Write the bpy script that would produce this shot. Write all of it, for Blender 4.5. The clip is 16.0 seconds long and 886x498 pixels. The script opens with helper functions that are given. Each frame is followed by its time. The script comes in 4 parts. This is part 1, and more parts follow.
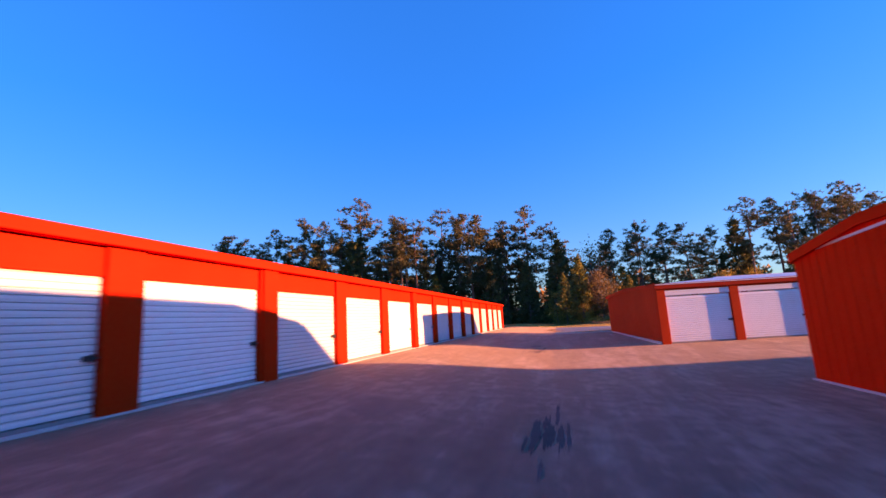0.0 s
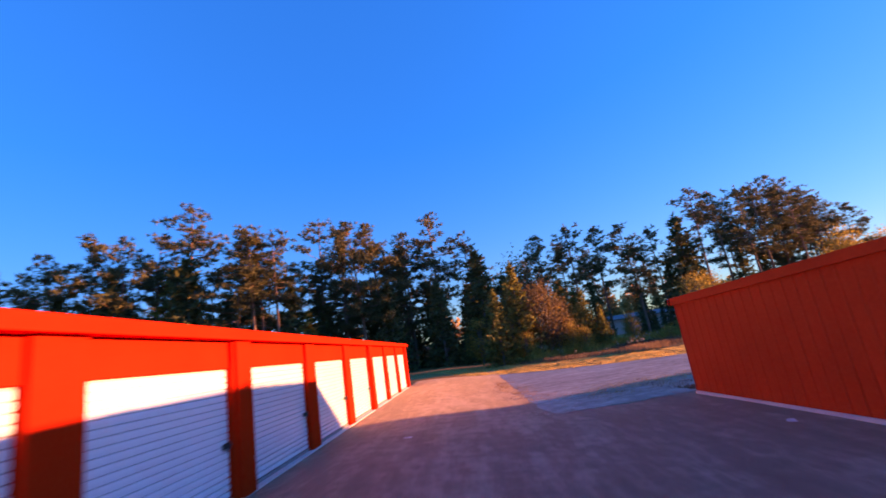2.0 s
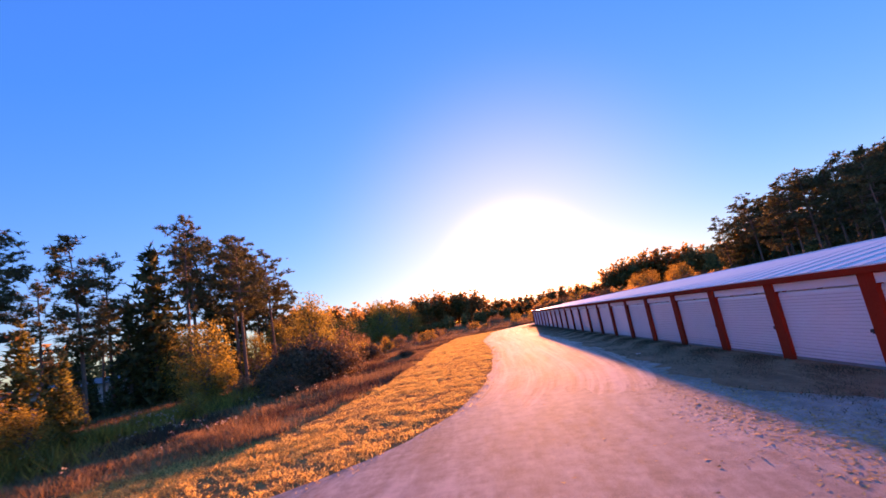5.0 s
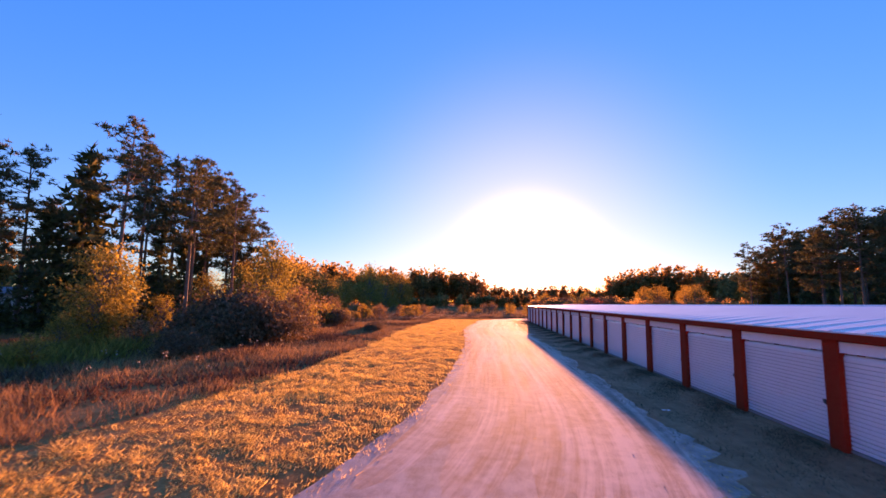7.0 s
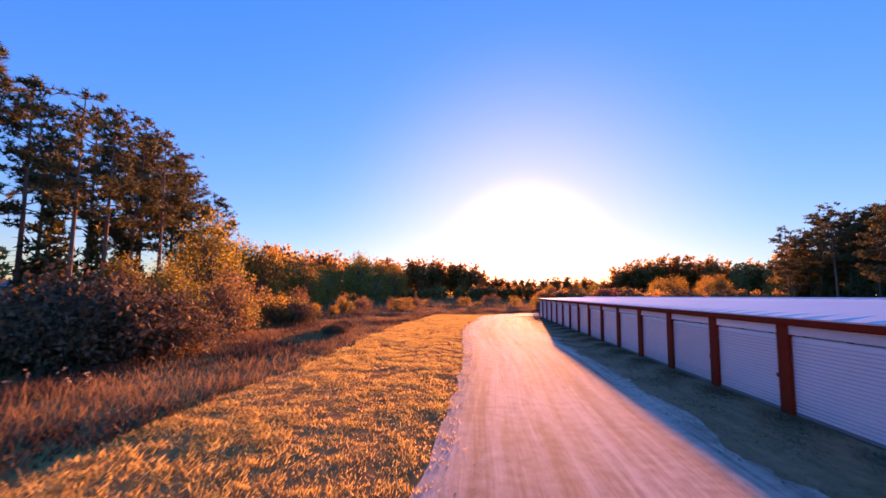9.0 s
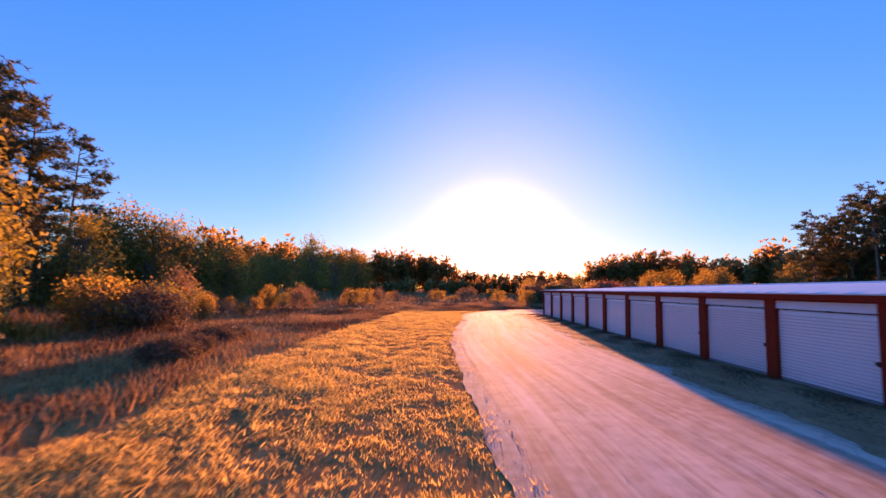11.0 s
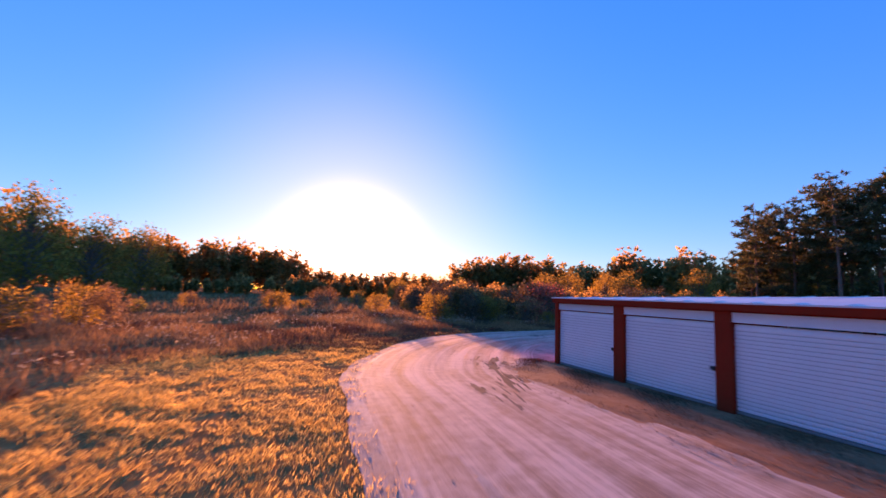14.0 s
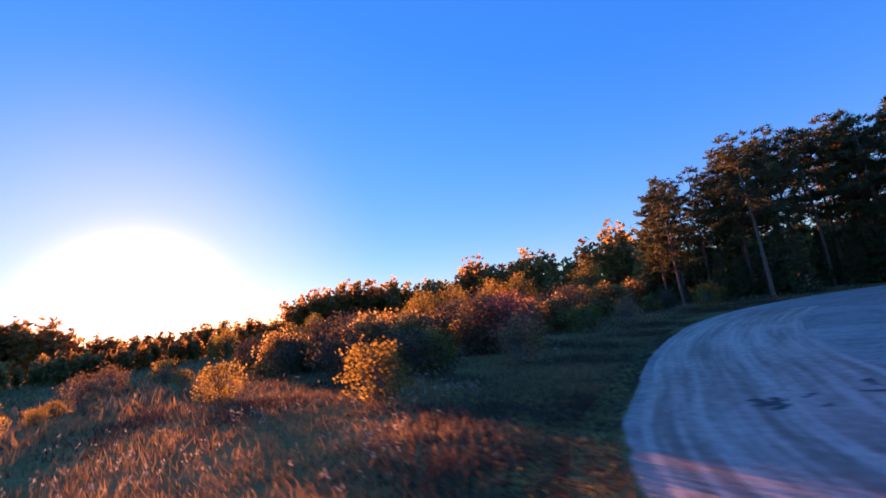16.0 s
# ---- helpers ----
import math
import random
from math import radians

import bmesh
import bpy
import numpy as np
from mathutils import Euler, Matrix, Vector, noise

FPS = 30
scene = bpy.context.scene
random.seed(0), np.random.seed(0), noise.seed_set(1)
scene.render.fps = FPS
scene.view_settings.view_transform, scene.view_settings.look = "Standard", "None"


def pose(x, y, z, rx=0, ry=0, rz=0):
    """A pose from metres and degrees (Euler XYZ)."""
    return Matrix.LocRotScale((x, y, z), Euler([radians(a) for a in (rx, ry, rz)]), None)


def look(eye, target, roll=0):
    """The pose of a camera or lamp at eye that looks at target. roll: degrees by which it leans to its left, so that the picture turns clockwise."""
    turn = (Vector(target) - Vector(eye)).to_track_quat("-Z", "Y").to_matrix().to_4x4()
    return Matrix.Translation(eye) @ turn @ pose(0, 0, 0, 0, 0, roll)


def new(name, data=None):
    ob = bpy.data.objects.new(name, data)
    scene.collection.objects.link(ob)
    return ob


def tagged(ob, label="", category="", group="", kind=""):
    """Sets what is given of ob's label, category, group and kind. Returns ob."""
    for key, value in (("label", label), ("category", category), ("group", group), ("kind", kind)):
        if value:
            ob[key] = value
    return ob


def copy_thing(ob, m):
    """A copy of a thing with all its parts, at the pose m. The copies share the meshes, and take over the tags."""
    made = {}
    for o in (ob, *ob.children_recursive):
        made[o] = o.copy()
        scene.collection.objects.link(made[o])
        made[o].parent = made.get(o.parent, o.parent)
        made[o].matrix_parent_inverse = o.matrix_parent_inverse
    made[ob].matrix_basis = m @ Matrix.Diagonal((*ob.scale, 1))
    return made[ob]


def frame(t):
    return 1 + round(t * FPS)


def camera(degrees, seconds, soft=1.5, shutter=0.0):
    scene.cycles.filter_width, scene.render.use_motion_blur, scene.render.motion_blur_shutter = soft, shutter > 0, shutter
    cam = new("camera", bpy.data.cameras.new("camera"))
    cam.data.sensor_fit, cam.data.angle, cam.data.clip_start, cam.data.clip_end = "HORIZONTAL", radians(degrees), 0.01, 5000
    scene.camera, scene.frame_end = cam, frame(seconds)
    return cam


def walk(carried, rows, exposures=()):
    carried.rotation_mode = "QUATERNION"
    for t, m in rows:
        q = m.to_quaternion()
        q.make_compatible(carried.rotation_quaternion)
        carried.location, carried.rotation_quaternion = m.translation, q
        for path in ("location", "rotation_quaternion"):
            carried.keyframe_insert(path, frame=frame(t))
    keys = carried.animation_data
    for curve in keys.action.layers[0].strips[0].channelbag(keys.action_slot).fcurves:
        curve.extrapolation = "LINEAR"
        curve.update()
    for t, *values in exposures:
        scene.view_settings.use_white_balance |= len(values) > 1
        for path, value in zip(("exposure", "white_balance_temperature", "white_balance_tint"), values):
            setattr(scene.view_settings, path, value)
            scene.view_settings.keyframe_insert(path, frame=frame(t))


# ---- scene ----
cam = camera(90.5, 16.0, shutter=0.3)

PATH = [
    (0, (-0.956, 25.561, 1.411), (-0.980, 27.534, 1.741), -3.5),
    (0.5, (-0.118, 31.099, 1.487), (-0.098, 33.063, 1.861), -3.8),
    (1, (0.757, 36.668, 1.376), (0.836, 38.621, 1.800), -4.9),
    (1.5, (1.133, 42.477, 1.697), (1.321, 44.418, 2.144), -5.2),
    (2, (1.741, 47.569, 2.102), (2.170, 49.468, 2.557), -9.0),
    (2.5, (2.409, 52.448, 2.272), (3.261, 54.203, 2.714), -10.7),
    (3, (2.776, 56.244, 2.295), (4.061, 57.717, 2.714), -10.7),
    (3.5, (3.896, 59.993, 1.987), (5.530, 61.073, 2.392), -11.4),
    (4, (4.211, 62.959, 1.888), (6.039, 63.660, 2.294), -10.2),
    (4.5, (4.392, 65.801, 2.271), (6.325, 66.153, 2.644), -10.9),
    (5, (5.559, 67.820, 2.933), (7.527, 67.944, 3.269), -10.1),
    (7.5, (16.146, 66.274, 3.126), (18.124, 66.471, 3.350), 1.7),
    (8, (19.109, 66.413, 3.092), (21.088, 66.602, 3.305), 1.6),
    (8.5, (22.565, 66.540, 2.990), (24.545, 66.722, 3.198), 1.3),
    (9, (26.001, 66.838, 3.112), (27.983, 67.013, 3.314), 0.7),
    (11.5, (48.173, 68.787, 2.317), (50.164, 68.767, 2.496), 1.4),
    (12, (52.841, 68.974, 2.182), (54.831, 68.894, 2.363), 1.3),
    (12.5, (57.629, 69.274, 2.076), (59.615, 69.117, 2.262), 1.2),
    (13, (63.001, 69.144, 1.942), (64.976, 68.888, 2.125), 1.9),
    (13.5, (68.716, 68.665, 1.897), (70.669, 68.278, 2.088), 2.3),
    (14, (74.753, 68.462, 2.504), (76.645, 67.849, 2.715), 2.2),
    (14.5, (80.337, 67.937, 2.251), (82.141, 67.105, 2.485), 1.5),
    (15, (85.792, 66.795, 1.884), (87.493, 65.775, 2.137), 0.3),
    (15.5, (90.548, 65.761, 2.664), (92.136, 64.575, 2.929), -2.9),
    (16, (97.733, 66.387, 3.383), (99.221, 65.085, 3.677), -8.2),
]
walk(cam, [(t, look(eye, target, roll)) for t, eye, target, roll in PATH],
     [(0, 1.747, 6950, 45), (2.5, 1.767, 7050, 48), (4.5, 1.767, 8000, 60), (9, 1.737, 8000, 60), (11.5, 1.707, 7900, 58), (14, 1.707, 7600, 55), (15.5, 1.687, 7300, 52), (16, 1.687, 7300, 52)])

# ---- light ----
SUN_AZ, SUN_EL = 95.8, 4.0          # degrees: clockwise from +y, above the horizon
world = bpy.data.worlds.new("sky_world")
scene.world = world
world.use_nodes = True
wn, wl = world.node_tree.nodes, world.node_tree.links
sky = wn.new("ShaderNodeTexSky")
sky.sky_type, sky.sun_disc = "NISHITA", False
sky.sun_elevation, sky.sun_rotation = radians(8.5), radians(SUN_AZ)
sky.air_density, sky.dust_density, sky.ozone_density, sky.altitude = 1.0, 0.15, 3.0, 200
deep = wn.new("ShaderNodeHueSaturation")
deep.inputs["Saturation"].default_value = 1.34
tint = wn.new("ShaderNodeMix")
tint.data_type, tint.blend_type = "RGBA", "MULTIPLY"
tint.inputs["Factor"].default_value = 1.0
tint.inputs["B"].default_value = (0.74, 1.01, 1.28, 1)
wl.new(sky.outputs[0], deep.inputs["Color"])
wl.new(deep.outputs[0], tint.inputs["A"])
# the clear evening sky is evener than the model's: its brighter parts are held back, its darker ones lifted
bands = wn.new("ShaderNodeSeparateColor")
even = wn.new("ShaderNodeMath")
even.operation = "POWER"
even.inputs[1].default_value = -0.42
evened = wn.new("ShaderNodeVectorMath")
evened.operation = "SCALE"
wl.new(tint.outputs["Result"], bands.inputs[0])
wl.new(bands.outputs["Green"], even.inputs[0])
wl.new(tint.outputs["Result"], evened.inputs[0])
wl.new(even.outputs[0], evened.inputs["Scale"])
sun_way = Vector((math.sin(radians(SUN_AZ)) * math.cos(radians(SUN_EL)), math.cos(radians(SUN_AZ)) * math.cos(radians(SUN_EL)), math.sin(radians(SUN_EL))))
sun_data = bpy.data.lights.new("sun", "SUN")
# the sun's own aureole: a tight core and a wide, faint skirt
to_sky, towards = wn.new("ShaderNodeTexCoord"), wn.new("ShaderNodeVectorMath")
towards.operation = "DOT_PRODUCT"
towards.inputs[1].default_value = sun_way
wl.new(to_sky.outputs["Generated"], towards.inputs[0])
whole = evened
for reach, power, colour in ((13.0, 3.0, (6.0, 5.0, 4.4)), (30.0, 2.0, (0.85, 0.55, 0.40))):
    glow, fall, halo, total = wn.new("ShaderNodeMapRange"), wn.new("ShaderNodeMath"), wn.new("ShaderNodeVectorMath"), wn.new("ShaderNodeVectorMath")
    fall.operation, halo.operation, total.operation = "POWER", "SCALE", "ADD"
    glow.inputs["From Min"].default_value, glow.inputs["From Max"].default_value = math.cos(radians(reach)), 1.0
    fall.inputs[1].default_value = power
    halo.inputs[0].default_value = colour
    wl.new(towards.outputs["Value"], glow.inputs["Value"])
    wl.new(glow.outputs[0], fall.inputs[0])
    wl.new(fall.outputs[0], halo.inputs["Scale"])
    wl.new(whole.outputs[0], total.inputs[0])
    wl.new(halo.outputs[0], total.inputs[1])
    whole = total
wl.new(whole.outputs[0], wn["Background"].inputs[0])
wn["Background"].inputs[1].default_value = 0.1025
sun_data.energy, sun_data.angle, sun_data.color = 5.0, radians(0.53), (1.0, 0.475, 0.17)
sun = new("sun", sun_data)
sun.matrix_world = look(sun_way * 200, (0, 0, 0))


# ---- materials ----
def material(name, colours, scale=3.0, fine=40.0, rough=0.7, metal=0.0, bump=0.15, per="", spread=0.25, island=False, gloss=0.5, through_light=0.0):
    """Colour varied by broad and fine noise between the given colours, with a fine relief."""
    m = bpy.data.materials.new(name)
    m.use_nodes = True
    n, l = m.node_tree.nodes, m.node_tree.links
    b = n["Principled BSDF"]
    co = n.new("ShaderNodeTexCoord")
    broad, grain = n.new("ShaderNodeTexNoise"), n.new("ShaderNodeTexNoise")
    broad.inputs["Scale"].default_value, grain.inputs["Scale"].default_value = scale, fine
    broad.inputs["Detail"].default_value, grain.inputs["Detail"].default_value = 5, 4
    l.new(co.outputs["Object"], broad.inputs["Vector"])
    l.new(co.outputs["Object"], grain.inputs["Vector"])
    mix = n.new("ShaderNodeMath")
    mix.operation = "MULTIPLY_ADD"
    l.new(grain.outputs["Fac"], mix.inputs[0])
    mix.inputs[1].default_value = 0.45
    half = n.new("ShaderNodeMath")
    half.operation = "MULTIPLY"
    l.new(broad.outputs["Fac"], half.inputs[0])
    half.inputs[1].default_value = 0.55
    l.new(half.outputs[0], mix.inputs[2])
    ramp = n.new("ShaderNodeValToRGB")
    l.new(mix.outputs[0], ramp.inputs["Fac"])
    el = ramp.color_ramp.elements
    for i, c in enumerate(colours):
        p = 0.5 + spread * (2 * i / max(1, len(colours) - 1) - 1)
        e = el[i] if i < 2 else el.new(p)
        e.position, e.color = p, (*c, 1)
    out = ramp.outputs["Color"]
    if island or per == "object":
        info = n.new("ShaderNodeNewGeometry") if island else n.new("ShaderNodeObjectInfo")
        hsv = n.new("ShaderNodeHueSaturation")
        rnd = n.new("ShaderNodeMapRange")
        rnd.inputs["To Min"].default_value, rnd.inputs["To Max"].default_value = (0.55, 1.45) if island else (0.88, 1.12)
        l.new(info.outputs["Random Per Island" if island else "Random"], rnd.inputs["Value"])
        l.new(rnd.outputs[0], hsv.inputs["Value"])
        l.new(out, hsv.inputs["Color"])
        out = hsv.outputs["Color"]
    l.new(out, b.inputs["Base Color"])
    b.inputs["Roughness"].default_value, b.inputs["Metallic"].default_value = rough, metal
    b.inputs["Specular IOR Level"].default_value = gloss
    if bump:
        bp = n.new("ShaderNodeBump")
        bp.inputs["Strength"].default_value, bp.inputs["Distance"].default_value = bump, 0.02
        l.new(grain.outputs["Fac"], bp.inputs["Height"])
        l.new(bp.outputs[0], b.inputs["Normal"])
    if through_light:
        tr = n.new("ShaderNodeBsdfTranslucent")
        l.new(out, tr.inputs["Color"])
        mx = n.new("ShaderNodeMixShader")
        mx.inputs[0].default_value = through_light
        l.new(b.outputs[0], mx.inputs[1])
        l.new(tr.outputs[0], mx.inputs[2])
        l.new(mx.outputs[0], n["Material Output"].inputs["Surface"])
    return m


ORANGE = material("orange_paint", [(0.54, 0.024, 0.004), (0.66, 0.036, 0.006)], 0.8, 25, 0.7, bump=0.03, gloss=0.0)
# a darker red, for the middle row's north front and both its eaves
RED = material("dark_red", [(0.29, 0.026, 0.011), (0.42, 0.045, 0.020)], 0.8, 25, 0.6, bump=0.04, gloss=0.02)
# darker than ORANGE: middle row's west end and south front, south row's sides
DARK_ORANGE = material("dark_orange", [(0.37, 0.036, 0.009), (0.52, 0.056, 0.013)], 0.7, 18, 0.6, bump=0.04, gloss=0.02)
WHITE = material("white_door_paint", [(0.72, 0.75, 0.78), (0.82, 0.85, 0.88)], 0.9, 30, 0.26, bump=0.02, per="object", gloss=0.8)
ROOFING = material("pale_metal_roof", [(0.60, 0.59, 0.60), (0.74, 0.73, 0.74)], 0.4, 12, 0.4, bump=0.03)
DARK = material("black_metal", [(0.02, 0.02, 0.022), (0.04, 0.04, 0.045)], 5, 60, 0.5)
CONCRETE = material("concrete", [(0.42, 0.40, 0.38), (0.55, 0.53, 0.50)], 1.5, 40, 0.85, bump=0.2)


def ground_material(name, colours, turn, pull=0.05, grain=70.0, streak=0.45, spots=None, bump=0.5, contrast=0.13, gloss=0.25, along=False, deep=0.012, dust=0.0):
    """Worn ground: broad stains, streaks drawn out along the way of travel, patches and grit. turn: the heading, in radians from +x; pull: how far the streaks are drawn out."""
    m = bpy.data.materials.new(name)
    m.use_nodes = True
    n, l = m.node_tree.nodes, m.node_tree.links
    b = n["Principled BSDF"]
    co = n.new("ShaderNodeTexCoord")
    turned = n.new("ShaderNodeMapping")
    turned.inputs["Rotation"].default_value[2] = -turn
    l.new(co.outputs["UV" if along else "Object"], turned.inputs["Vector"])
    drawn = n.new("ShaderNodeMapping")
    drawn.inputs["Scale"].default_value = (pull, 1, 1)
    l.new(turned.outputs[0], drawn.inputs["Vector"])
    total = None
    fields = {}
    for key, scale, detail, weight, where in (("broad", 0.16, 4, 0.34, turned), ("streak", 1.5, 5, streak, drawn), ("track", 5.5, 3, streak * 0.5, drawn), ("patch", 2.8, 7, 0.38, turned), ("grit", grain, 3, 0.30, turned)):
        tex = n.new("ShaderNodeTexNoise")
        tex.inputs["Scale"].default_value, tex.inputs["Detail"].default_value, tex.inputs["Roughness"].default_value = scale, detail, 0.62
        l.new(where.outputs[0], tex.inputs["Vector"])
        fields[key] = tex
        add = n.new("ShaderNodeMath")
        add.operation = "MULTIPLY_ADD"
        l.new(tex.outputs["Fac"], add.inputs[0])
        add.inputs[1].default_value = weight
        add.inputs[2].default_value = 0.0
        if total:
            l.new(total.outputs[0], add.inputs[2])
        total = add
    size = 0.34 + 1.5 * streak + 0.38 + 0.30
    ramp = n.new("ShaderNodeValToRGB")
    norm = n.new("ShaderNodeMath")
    norm.operation = "MULTIPLY"
    norm.inputs[1].default_value = 1 / size
    l.new(total.outputs[0], norm.inputs[0])
    l.new(norm.outputs[0], ramp.inputs["Fac"])
    for i, c in enumerate(colours):
        p = 0.5 + contrast * (2 * i / (len(colours) - 1) - 1)
        e = ramp.color_ramp.elements[i] if i < 2 else ramp.color_ramp.elements.new(p)
        e.position, e.color = p, (*c, 1)
    out = ramp.outputs["Color"]
    if spots:
        dark = n.new("ShaderNodeTexNoise")
        dark.inputs["Scale"].default_value, dark.inputs["Detail"].default_value = 0.45, 3
        l.new(turned.outputs[0], dark.inputs["Vector"])
        mask = n.new("ShaderNodeMapRange")
        mask.inputs["From Min"].default_value, mask.inputs["From Max"].default_value = 0.60, 0.70
        mask.inputs["To Max"].default_value = 0.6
        l.new(dark.outputs["Fac"], mask.inputs["Value"])
        mx = n.new("ShaderNodeMix")
        mx.data_type = "RGBA"
        l.new(mask.outputs[0], mx.inputs["Factor"])
        l.new(out, mx.inputs["A"])
        mx.inputs["B"].default_value = (*spots, 1)
        out = mx.outputs["Result"]
    l.new(out, b.inputs["Base Color"])
    b.inputs["Roughness"].default_value = 0.9
    b.inputs["Specular IOR Level"].default_value = gloss
    b.inputs["Sheen Weight"].default_value, b.inputs["Sheen Roughness"].default_value = dust, 0.6
    b.inputs["Sheen Tint"].default_value = (1.0, 0.70, 0.46, 1)
    rough = n.new("ShaderNodeMath")
    rough.operation = "MULTIPLY_ADD"
    rough.inputs[1].default_value = 0.35
    l.new(fields["grit"].outputs["Fac"], rough.inputs[0])
    l.new(fields["streak"].outputs["Fac"], rough.inputs[2])
    bp = n.new("ShaderNodeBump")
    bp.inputs["Strength"].default_value, bp.inputs["Distance"].default_value = bump, deep
    l.new(rough.outputs[0], bp.inputs["Height"])
    l.new(bp.outputs[0], b.inputs["Normal"])
    return m


ASPHALT = ground_material("old_asphalt", [(0.040, 0.032, 0.028), (0.086, 0.069, 0.058), (0.26, 0.205, 0.16)], math.pi / 2 - 0.237, 0.16, 80, 0.4, (0.045, 0.043, 0.046), bump=1.0, contrast=0.085, deep=0.03, dust=0.33)
GRAVEL = ground_material("pale_gravel", [(0.20, 0.162, 0.13), (0.36, 0.295, 0.24), (0.52, 0.44, 0.37)], 0.0, 0.2, 60, 0.3, (0.22, 0.18, 0.16), 0.9, 0.085)
DIRT = ground_material("brown_dirt", [(0.20, 0.070, 0.030), (0.37, 0.15, 0.070), (0.50, 0.26, 0.14)], 0.0, 0.12, 50, 0.4, None)
TREAD = ground_material("worn_gravel_tread", [(0.18, 0.138, 0.108), (0.36, 0.29, 0.235), (0.56, 0.47, 0.39)], 0.0, 0.035, 60, 0.75, None, 1.0, 0.06, along=True, dust=0.15)
TAR = ground_material("tar_stain", [(0.05, 0.038, 0.035), (0.09, 0.07, 0.064), (0.16, 0.128, 0.118)], 0.3, 0.5, 60, 0.3, None, 0.6, 0.1)
SOIL = ground_material("dry_grass_ground", [(0.20, 0.085, 0.030), (0.38, 0.18, 0.062), (0.54, 0.30, 0.11)], 0.4, 0.5, 14, 0.3, None, 0.9, gloss=0.0)
BARK = material("pine_bark", [(0.13, 0.075, 0.05), (0.28, 0.17, 0.115)], 2.0, 14, 0.9, bump=0.6)
GREYBARK = material("grey_bark", [(0.12, 0.10, 0.085), (0.22, 0.19, 0.165)], 2.0, 16, 0.9, bump=0.5)
NEEDLE = material("pine_needles", [(0.055, 0.070, 0.024), (0.185, 0.150, 0.046)], 0.5, 4, 0.7, bump=0, island=True, through_light=0.3)
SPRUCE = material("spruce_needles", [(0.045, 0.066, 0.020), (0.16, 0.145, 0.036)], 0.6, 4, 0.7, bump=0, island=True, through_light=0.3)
GOLD = material("golden_leaves", [(0.20, 0.155, 0.026), (0.46, 0.345, 0.06)], 0.4, 4, 0.7, bump=0, island=True, through_light=0.5)
RUST = material("rust_leaves", [(0.13, 0.082, 0.028), (0.27, 0.165, 0.05)], 0.6, 4, 0.7, bump=0, island=True, through_light=0.4)
OLIVE = material("olive_leaves", [(0.21, 0.135, 0.03), (0.48, 0.305, 0.06)], 0.35, 4, 0.7, bump=0, island=True, through_light=0.8)
# spruce needles again, brighter and golden: the low sunlight is put into the colour
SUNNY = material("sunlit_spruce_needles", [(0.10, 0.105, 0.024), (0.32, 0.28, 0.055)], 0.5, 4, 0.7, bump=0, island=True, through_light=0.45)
BRAMBLE = material("bramble_leaves", [(0.085, 0.055, 0.028), (0.24, 0.15, 0.065)], 0.6, 4, 0.8, bump=0, island=True, through_light=0.25)
PINK = material("red_autumn_leaves", [(0.36, 0.09, 0.06), (0.52, 0.17, 0.10)], 0.6, 4, 0.7, bump=0, island=True, through_light=0.4)
AUTUMN = material("far_autumn_leaves", [(0.27, 0.145, 0.05), (0.60, 0.38, 0.125)], 0.05, 0.5, 0.8, bump=0, island=True, through_light=0.88)
LAWN = material("mown_dry_grass", [(0.50, 0.31, 0.09), (0.86, 0.64, 0.21)], 1.3, 3, 0.8, bump=0, island=True, through_light=0.68)
BRACKEN = material("withered_bracken", [(0.085, 0.042, 0.022), (0.22, 0.115, 0.055)], 0.25, 3, 0.85, bump=0, island=True, through_light=0.25)
WEED = material("tall_brown_weeds", [(0.18, 0.098, 0.045), (0.50, 0.30, 0.125)], 0.25, 3, 0.85, bump=0, island=True, through_light=0.35)
STONE = material("loose_stones", [(0.30, 0.24, 0.21), (0.52, 0.45, 0.40)], 1, 20, 0.9, bump=0, island=True, gloss=0.2)
SEED = material("pale_seed_heads", [(0.36, 0.30, 0.22), (0.55, 0.48, 0.38)], 1, 6, 0.8, bump=0, island=True, through_light=0.4)
SHINGLE = material("grey_shingles", [(0.12, 0.12, 0.125), (0.20, 0.195, 0.19)], 1, 8, 0.9, bump=0.2)
SIDING = material("pale_siding", [(0.52, 0.40, 0.33), (0.62, 0.49, 0.41)], 0.6, 8, 0.7, bump=0.05)
RUBBER = material("grey_rubber_seal", [(0.20, 0.19, 0.18), (0.30, 0.28, 0.27)], 5, 60, 0.7)
LITTER = material("fallen_leaves", [(0.40, 0.22, 0.06), (0.60, 0.38, 0.12)], 1, 6, 0.8, bump=0, island=True)


# ---- mesh helpers ----
def link(name, verts, faces, mat, parent=None, label="", smooth=False):
    me = bpy.data.meshes.new(name)
    me.from_pydata([tuple(v) for v in verts], [], [tuple(f) for f in faces])
    me.materials.append(mat)
    if smooth:
        me.polygons.foreach_set("use_smooth", [True] * len(me.polygons))
    me.update()
    return child(name, me, parent, label)


def child(name, me, parent=None, label=""):
    ob = new(name, me)
    ob.parent = parent
    return tagged(ob, label)


def part(name, bm, mat, parent=None, label="", bevel=0.0):
    if bevel:
        bmesh.ops.bevel(bm, geom=bm.edges[:], offset=bevel, segments=1, affect="EDGES")
    me = bpy.data.meshes.new(name)
    bm.to_mesh(me)
    bm.free()
    me.materials.append(mat)
    return child(name, me, parent, label)


